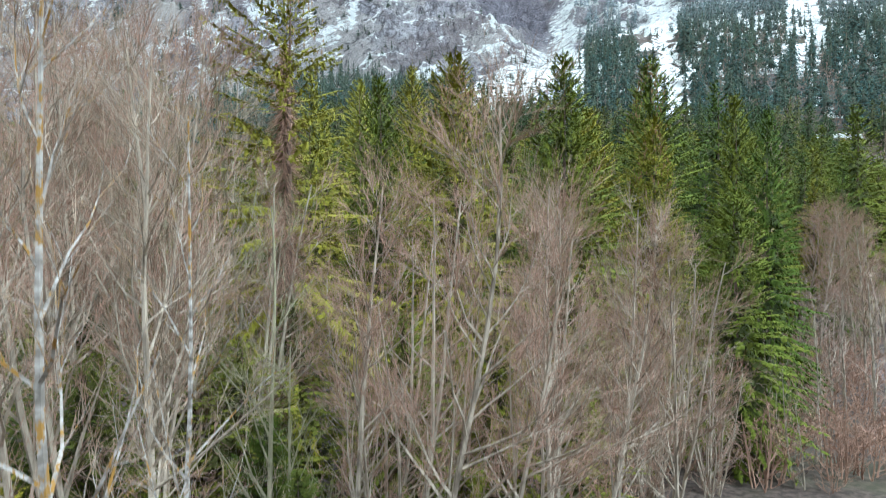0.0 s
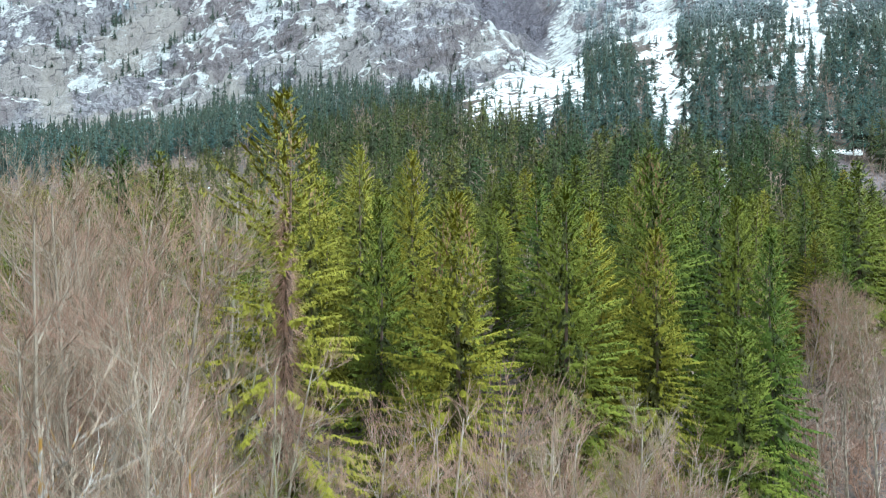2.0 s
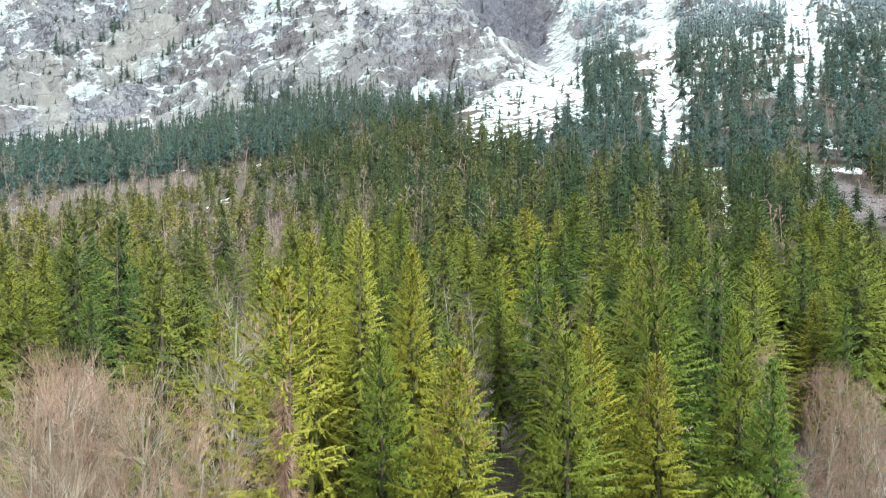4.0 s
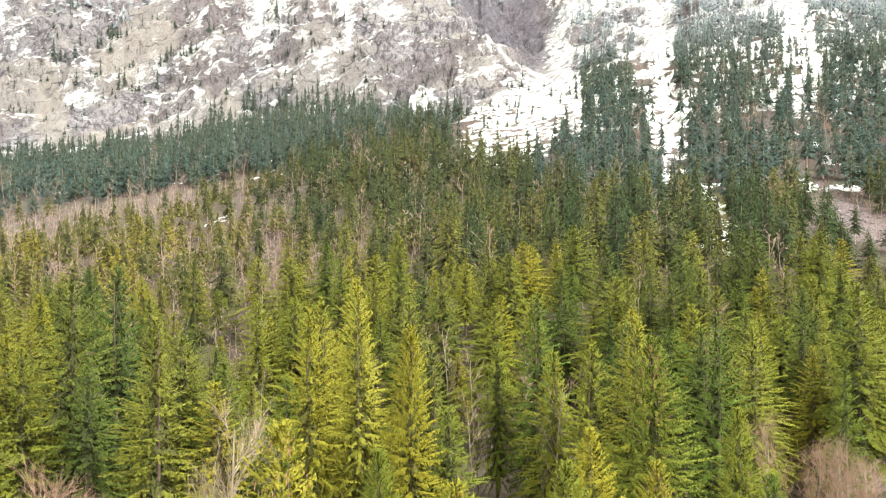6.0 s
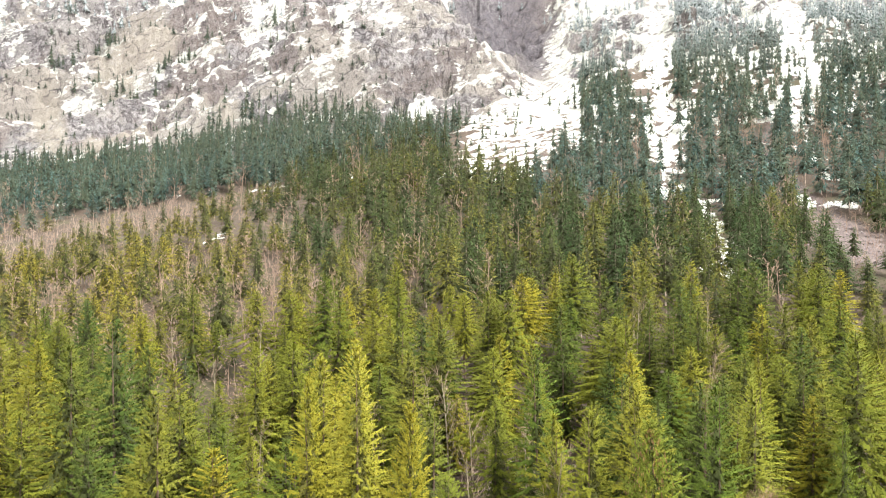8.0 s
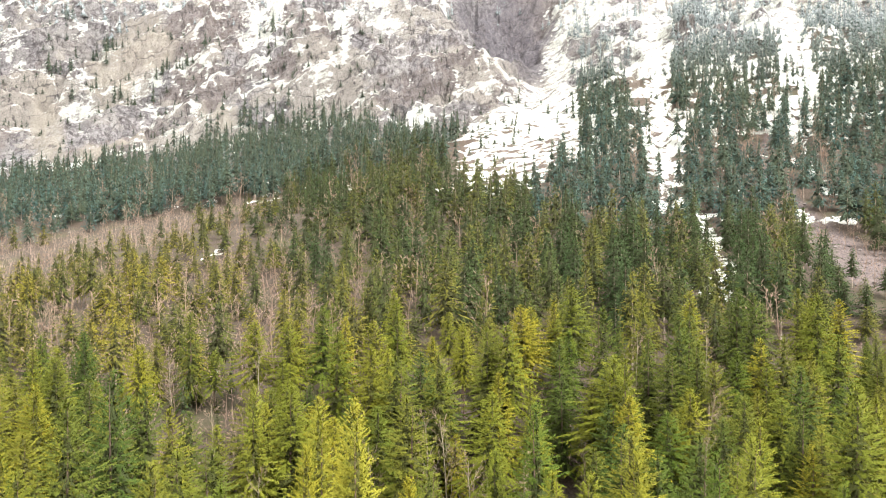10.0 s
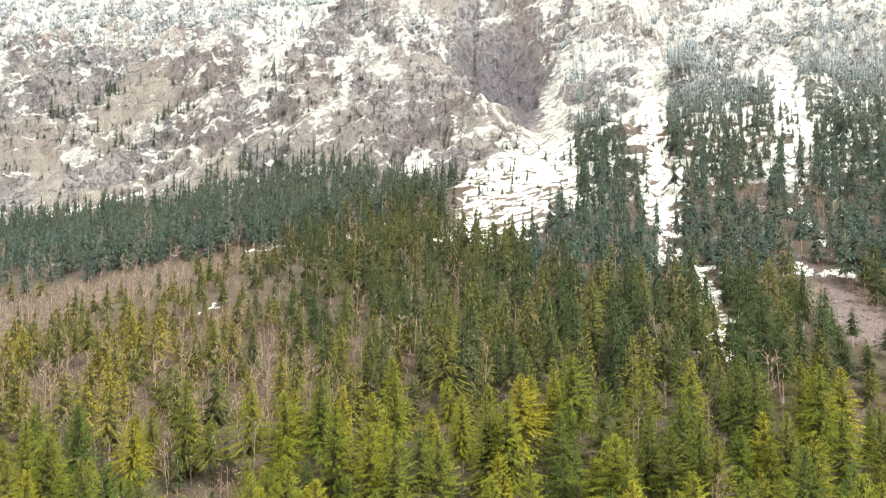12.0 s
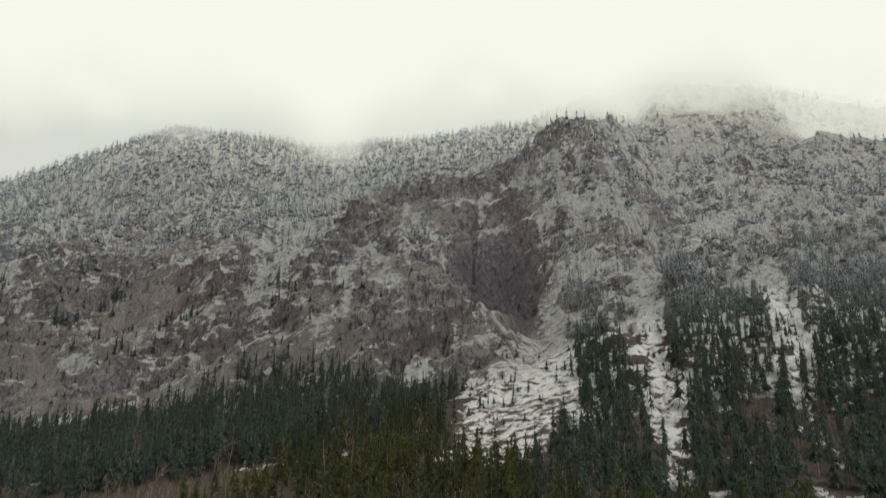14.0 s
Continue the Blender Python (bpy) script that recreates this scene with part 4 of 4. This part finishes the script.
x, y, g = scatter(52, 405, 0.66, 5.0, 91)
u = x / y
open_floor = step(0.56, 0.68, layered(x / 24, y / 24, 61)) * (y < 200)
glade = step(-0.1, 0.5, along(x, y, [(-66, 186, 15), (-48, 158, 15), (-40, 128, 12), (-33, 108, 8)]))
west = step(-0.10, -0.22, u) * step(95, 120, y) * (1 - step(290, 330, y))  # the lighter wood below the brown brush
share = 0.68 + 0.27 * step(115, 145, y) - 0.22 * open_floor - 0.08 * west - 0.14 * glade
ok = g.uniform(0, 1, len(x)) < share
ok &= g.uniform(0, 1, len(x)) > step(330, 405, y)
ok &= (in_gully(x, y) < 0.02) & (along(x, y, DEBRIS) < 0.1) & (along(x, y, THICKET) < 0.1)
ok &= ~((y < 76) & (x > 0.42 * y)) & ~((y < 60) & (np.abs(x) < 0.62 * y))
near_by = np.array(TAKEN)
for qx, qy in near_by:
    ok &= np.hypot(x - qx, y - qy) > 3.2
for q in np.nonzero(ok & (y > 115))[0]:  # further back each tree keeps its distance
    if ok[q]:
        ok &= (np.abs(x - x[q]) + np.abs(y - y[q]) > 6.6) | (np.hypot(x - x[q], y - y[q]) > 4.9) | (np.arange(len(x)) <= q)
x, y, u, west, glade = x[ok], y[ok], u[ok], west[ok], glade[ok]
z = height(x, y)
bare = g.uniform(0, 1, len(x)) < 0.08 + 0.10 * (layered(x / 40, y / 40, 71) > 0.55) + 0.13 * west + 0.2 * glade + 0.08 * step(0.2, 0.28, u) * step(230, 270, y)
tall = np.where(y < 130, g.uniform(15, 22, len(x)), g.uniform(13, 21, len(x))) * np.where(bare, 0.8, 1.0)
tall *= np.where(g.uniform(0, 1, len(x)) < 0.15, 0.65, 1.0)
tall *= 1 - 0.15 * west - 0.25 * west * step(180, 240, y)
low_edge = (u > 0.5) & (y > 138) & (y < 200) & (y < 1.62 * x + 20)  # low growth before the stony run-out
tall *= np.where(low_edge, 0.55, 1.0)
beyond = step(0, 25, y - 232 - 0.713 * (x + 215)) * (u < -0.14)  # behind the brown brush
order = np.argsort(y)
singles = order[:260]
for q in singles:
    if bare[q]:
        plant(FAR_BARE[int(g.integers(3))], x[q], y[q], z[q] + tall[q], 16)
    elif g.uniform() < (0.6 if x[q] > 0.2 * y[q] else 0.45 if x[q] < -0.33 * y[q] else 0.22):
        plant(DEEP[int(g.integers(2))], x[q], y[q], z[q] + tall[q], 22, g.uniform(1.1, 1.5))
    elif y[q] < 92:
        plant(MIDDLE[int(g.integers(4))], x[q], y[q], z[q] + tall[q], 22, g.uniform(1.1, 1.5))
    else:
        plant(COARSE[int(g.integers(4))], x[q], y[q], z[q] + tall[q], 21, g.uniform(1.1, 1.5))
rest = order[260:]


def unit_conifers(count, levels, arms, twigs, leaf, seed, tiers, points, body, low=0.1):
    """Small conifer shapes, 1 m tall: points, faces, and what they are: 1 wood, 0 needles, below 0 the inside painted
    as shade.
    """
    made = []
    for k in range(count):
        g2 = np.random.default_rng(seed + k)
        r, foot = 4.7 + 0.5 * (k % 3), low + 0.08 * (k % 4)
        outer, inside = spruce_crown(g2, 18, r, levels, arms, twigs, low=foot, leaf=leaf, shag=0.6, power=0.86 + 0.12 * (k % 2)), skirts(g2, 18, r, tiers, points, foot, 0.85, body)
        stem = rods(np.array([[0, 0, -0.5]]), np.array([[0, 0, 15.5]]), np.array([0.20]), np.array([0.05]), 4)
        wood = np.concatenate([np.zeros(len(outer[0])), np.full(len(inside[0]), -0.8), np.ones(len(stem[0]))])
        v, f = joined(outer, inside, stem)
        made.append((v / 18, f, wood))
    return made


def unit_bare(count, seed, limbs=8, boughs=4, sprays=3, fine=0.02):
    made = []
    for k in range(count):
        stem, made_boughs = bare_shape(np.random.default_rng(seed + k), 14, limbs, boughs, sprays, spread=0.5, fine=fine)
        v, f = joined(*stem, *[q for pair in made_boughs for q in pair])
        made.append((v / 14, f, np.ones(len(v))))
    return made


def woods(name, ids, shapes, material, label, x, y, z, tall, seed, **values):
    g2 = np.random.default_rng(seed)
    n = len(ids)
    place = np.stack([x[ids], y[ids], z[ids] - 0.2], 1)
    v, f, owner, wood = stamped(shapes, g2.integers(0, len(shapes), n), place, tall[ids], (3.7 if shapes[0][2].min() < 0 else 4.2) * np.sqrt(tall[ids]) * g2.uniform(0.85, 1.4, n), g2.uniform(0, 6.28, n))
    tints = g2.uniform(0, 1, n)
    if "tint" in values:
        tints = np.clip(values["tint"][ids] + g2.uniform(-0.42, 0.42, n), 0, 1)
    more = {"rime": values["rime"][ids][owner]} if "rime" in values else {}
    swell = outward(v - place[owner], tall[ids][owner], 0.25 * tall[ids][owner]) if min(wood) <= 0 else None
    ob = new(name, mesh_of(name, v, f, material, swell is not None, swell=swell, tint=tints[owner], wood=np.maximum(wood, 0), inner_shade=np.maximum(-wood, 0), **more))
    return tagged(ob, label, "forest", kind="stuff")


hill_side = step(120, 205, y) * step(-0.34, -0.14, u)  # the trees tinted darker, on the hill
# lit and dim stretches of the wood, put into the needle tint
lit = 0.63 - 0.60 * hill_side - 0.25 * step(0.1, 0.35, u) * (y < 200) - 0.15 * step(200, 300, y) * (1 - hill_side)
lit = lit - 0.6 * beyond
c = rest[(~bare[rest]) & (y[rest] < 215)]
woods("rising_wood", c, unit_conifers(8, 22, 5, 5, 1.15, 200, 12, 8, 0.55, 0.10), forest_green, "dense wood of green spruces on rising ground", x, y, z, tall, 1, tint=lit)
rib = ((u > 0.13) & (y > 240)) | (beyond > 0.3)  # the wood on the ribs and behind the brush, bluish with painted haze
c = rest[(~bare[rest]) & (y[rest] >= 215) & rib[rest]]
woods("rib_wood", c, unit_conifers(8, 15, 5, 2, 1.5, 230, 9, 7, 0.62, 0.05), frost_haze_green, "dense conifers on the ribs of the slope, haze-blue in colour", x, y, z, tall, 12, rime=0 * x)
c = rest[(~bare[rest]) & (y[rest] >= 215) & ~rib[rest]]
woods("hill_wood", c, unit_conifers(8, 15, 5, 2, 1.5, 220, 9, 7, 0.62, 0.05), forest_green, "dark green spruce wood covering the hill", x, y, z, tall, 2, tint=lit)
c = rest[bare[rest]]
woods("bare_wood", c, unit_bare(5, 240, 10, 4, 2, 0.07), far_twigs, "leafless brownish trees scattered among the spruces", x, y, z, tall, 3)

# leafless undergrowth on the floor of the wood
ux, uy, g = scatter(56, 240, 0.64, 4.6, 93)
keep = (in_gully(ux, uy) < 0) & ~((uy < 76) & (ux > 0.42 * uy)) & (g.uniform(0, 1, len(ux)) < 0.2 + 0.7 * step(-0.08, -0.2, ux / uy) * step(90, 110, uy))
ux, uy = ux[keep], uy[keep]
woods("undergrowth", np.arange(len(ux)), unit_bare(4, 280, 5, 3, 1, 0.15), far_twigs, "low leafless undergrowth on the floor of the wood", ux, uy, height(ux, uy), g.uniform(2.0, 7.5, len(ux)), 8)

# young conifers in the lighter wood
yx, yy, g = scatter(92, 235, 0.64, 6.0, 111)
keep = (yx < -0.1 * yy) & (g.uniform(0, 1, len(yx)) < 0.55) & (along(yx, yy, THICKET) < -0.2)
yx, yy = yx[keep], yy[keep]
woods("young_wood", np.arange(len(yx)), unit_conifers(5, 9, 5, 2, 2.0, 340, 6, 6, 0.5, 0.03), forest_green, "small young spruces scattered over a brushy clearing", yx, yy, height(yx, yy), g.uniform(2.5, 8, len(yx)), 15, tint=np.full(len(yx), 0.4))

# bare brown brush along the foot of the wall
bx, by, g = scatter(215, 345, 0.8, 3.7, 95)
keep = along(bx, by, THICKET) > -0.1
bx, by = bx[keep], by[keep]
woods("brush", np.arange(len(bx)), unit_bare(4, 260, 5, 3, 1, 0.13), brush_twigs, "thicket of leafless reddish-brown brush", bx, by, height(bx, by), g.uniform(2.6, 5, len(bx)), 4)

# brown shrubs beside the stony run-out
bx, by, g = scatter(205, 400, 0.62, 5.6, 107)
beside = along(bx, by, [(q[0], q[1], 26) for q in DEBRIS])
keep = (beside > 0) & (g.uniform(0, 1, len(bx)) < 0.7) & (in_gully(bx, by) < 0.1)
bx, by = bx[keep], by[keep]
woods("slope_brush", np.arange(len(bx)), unit_bare(3, 270, 5, 2, 2, 0.05), far_twigs, "reddish-brown shrubs beside a stony run-out", bx, by, height(bx, by), g.uniform(3, 9, len(bx)), 14)

# stones lying on the run-out
def unit_stones(count, seed):
    """Angular stones 1 m across: an octahedron cut once, its points pushed about."""
    made = []
    for k in range(count):
        g2 = np.random.default_rng(seed + k)
        ax = np.array([(1, 0, 0), (0, 1, 0), (-1, 0, 0), (0, -1, 0), (0, 0, 1), (0, 0, -1)], float)
        v, f, mids = list(ax), [], {}

        def mid(a, b):
            key = (min(a, b), max(a, b))
            if key not in mids:
                mids[key] = len(v)
                v.append(unit(v[a] + v[b]))
            return mids[key]

        for q in range(4):
            a, b = q, (q + 1) % 4
            for tri in ((a, b, 4), (b, a, 5)):
                m0, m1, m2 = mid(tri[0], tri[1]), mid(tri[1], tri[2]), mid(tri[2], tri[0])
                f += [(tri[0], m0, m2), (m0, tri[1], m1), (m2, m1, tri[2]), (m0, m1, m2)]
        v = np.array(v) * g2.uniform(0.3, 0.6, (len(v), 1)) * (1.0, 0.85, 0.7)
        made.append((v, np.array(f), np.zeros(len(v))))
    return made


sx, sy, g = scatter(165, 330, 0.75, 2.6, 113)
keep = (along(sx, sy, DEBRIS) > -0.15) & (g.uniform(0, 1, len(sx)) < 0.7)
sx, sy = sx[keep], sy[keep]
size = 0.4 + 1.3 * g.uniform(0, 1, len(sx)) ** 3
v, f, owner, wood = stamped(unit_stones(5, 360), g.integers(0, 5, len(sx)), np.stack([sx, sy, height(sx, sy) + 0.1 * size], 1), size, size, g.uniform(0, 6.28, len(sx)))
tagged(new("scree", mesh_of("scree", v, f, scree_stone)), "angular grey-brown stones of a rockfall run-out", "stones", kind="stuff")

# ---- conifers at the foot of the wall, on its ribs and up to the ridge ----
def mountain_density(x, y, z):
    u = x / y
    foot = np.interp(x, [-420, -275, -215, -153, -92, -32, 20], [455, 455, 478, 518, 520, 482, 440])
    d = 0.92 * (1 - step(foot - 14, foot + 6, y)) * (u < 0.06)
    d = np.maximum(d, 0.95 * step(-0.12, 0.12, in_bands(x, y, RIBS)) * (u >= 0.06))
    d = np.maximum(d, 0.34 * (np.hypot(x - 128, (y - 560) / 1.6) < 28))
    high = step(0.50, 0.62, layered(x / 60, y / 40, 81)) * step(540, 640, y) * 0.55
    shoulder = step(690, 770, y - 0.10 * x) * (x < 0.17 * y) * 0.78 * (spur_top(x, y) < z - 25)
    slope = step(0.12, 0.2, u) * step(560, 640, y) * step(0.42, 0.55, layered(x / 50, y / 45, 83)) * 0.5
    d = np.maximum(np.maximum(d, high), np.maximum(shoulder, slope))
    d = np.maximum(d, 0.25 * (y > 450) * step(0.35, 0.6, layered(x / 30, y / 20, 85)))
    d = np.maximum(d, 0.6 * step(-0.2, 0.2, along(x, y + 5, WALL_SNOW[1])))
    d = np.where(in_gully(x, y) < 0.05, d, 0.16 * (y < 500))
    d = d * (1 - 0.93 * np.exp(-((((x - 62) / 52) ** 2 + ((y - 655) / 72) ** 2) ** 2)))  # bare slabs in the hollow
    return d * (along(x, y, DEBRIS) < 0.1)


x, y, g = scatter(310, 640, 0.68, 6.3, 97)
z = height(x, y)
ok = g.uniform(0, 1, len(x)) < step(300, 400, y) * mountain_density(x, y, z)
x, y, z = x[ok], y[ok], z[ok]
# eastern term: snow dust on the ribs, and pale haze painted with it
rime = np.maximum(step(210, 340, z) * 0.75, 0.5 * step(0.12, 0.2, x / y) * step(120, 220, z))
woods("wall_foot_wood", np.arange(len(x)), unit_conifers(8, 8, 5, 1, 1.5, 300, 6, 6, 0.6, 0.03), frost_haze_green, "dark conifers at the foot of the rock wall", x, y, z, g.uniform(11, 19, len(x)) * np.where(mountain_density(x, y, z) < 0.3, 0.4, 1.0), 5, rime=rime)
x, y, g = scatter(640, 1010, 0.70, 8.0, 99)
z = height(x, y)
ok = g.uniform(0, 1, len(x)) < mountain_density(x, y, z)
x, y, z = x[ok], y[ok], z[ok]
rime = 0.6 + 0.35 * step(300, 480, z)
woods("ridge_wood", np.arange(len(x)), unit_conifers(6, 4, 4, 0, 1.8, 320, 4, 5, 0.75, 0.03), frost_haze_green, "snow-dusted conifers on the high slopes", x, y, z, g.uniform(9, 17, len(x)) * np.where(mountain_density(x, y, z) < 0.3, 0.55, 1.0), 6, rime=rime)

# low shrubs and drift wood poking out of the snow field
sx, sy, g = scatter(318, 500, 0.3, 6.0, 103)
keep = (along(sx, sy, GULLIES[2]) > -0.1) & (g.uniform(0, 1, len(sx)) < 0.75)
sx, sy = sx[keep], sy[keep]
woods("snow_shrubs", np.arange(len(sx)), unit_bare(3, 290, 4, 1, 1, 0.06), far_twigs, "low brown shrubs poking out of old snow", sx, sy, height(sx, sy), g.uniform(1.2, 3.4, len(sx)), 9)

# ---- low cloud lying on the ridge, in several thin veils ----
for k in range(7):
    far = 850 + 45 * k
    cx, cs = np.meshgrid(np.linspace(-1100, 1100, 90), np.linspace(0, 1, 40), indexing="ij")
    low = 425 + 26 * k + 190 * (layered(cx / 190, 0 * cx, 401 + k, 3) - 0.5) - 55 * np.exp(-(((cx + 150) / 130) ** 2))
    cz = low + 620 * cs
    cy = far + 60 * (layered(cx / 200, cs * 2, 411 + k) - 0.5) + 60 * cs
    n = cx.shape[1]
    i, j = np.meshgrid(np.arange(cx.shape[0] - 1), np.arange(n - 1), indexing="ij")
    a = (i * n + j).ravel()
    q = np.stack([a, a + n, a + n + 1, a + 1], 1)
    veil = new("cloud_bank", mesh_of("cloud_bank", np.stack([cx, cy, cz], -1).reshape(-1, 3), q, cloud_vapour, True, thick=(2.0 * step(0.0, 0.42, cs) - 0.35).ravel()))
    veil.visible_shadow = False
    tagged(veil, "pale low cloud drifting over the ridge", "cloud", kind="structure")

# the overcast beyond the ridge
cx, cz = np.meshgrid(np.linspace(-2600, 2600, 20), np.linspace(250, 2000, 8), indexing="ij")
i, j = np.meshgrid(np.arange(19), np.arange(7), indexing="ij")
a = (i * 8 + j).ravel()
veil = new("cloud_bank", mesh_of("cloud_bank", np.stack([cx, 0 * cx + 1500, cz], -1).reshape(-1, 3), np.stack([a, a + 8, a + 9, a + 1], 1), cloud_vapour, True, thick=np.full(cx.size, 2.0)))
veil.visible_shadow = False
tagged(veil, "pale overcast beyond the ridge", "cloud", kind="structure")

# the models themselves stand in the wood behind the camera
for k, m in enumerate(LIMBO):
    px, py = -90 + 11 * k, -70 - 9 * (k % 3)
    m.matrix_basis = Matrix.Translation((px, py, float(height(px, py)) - 0.15))
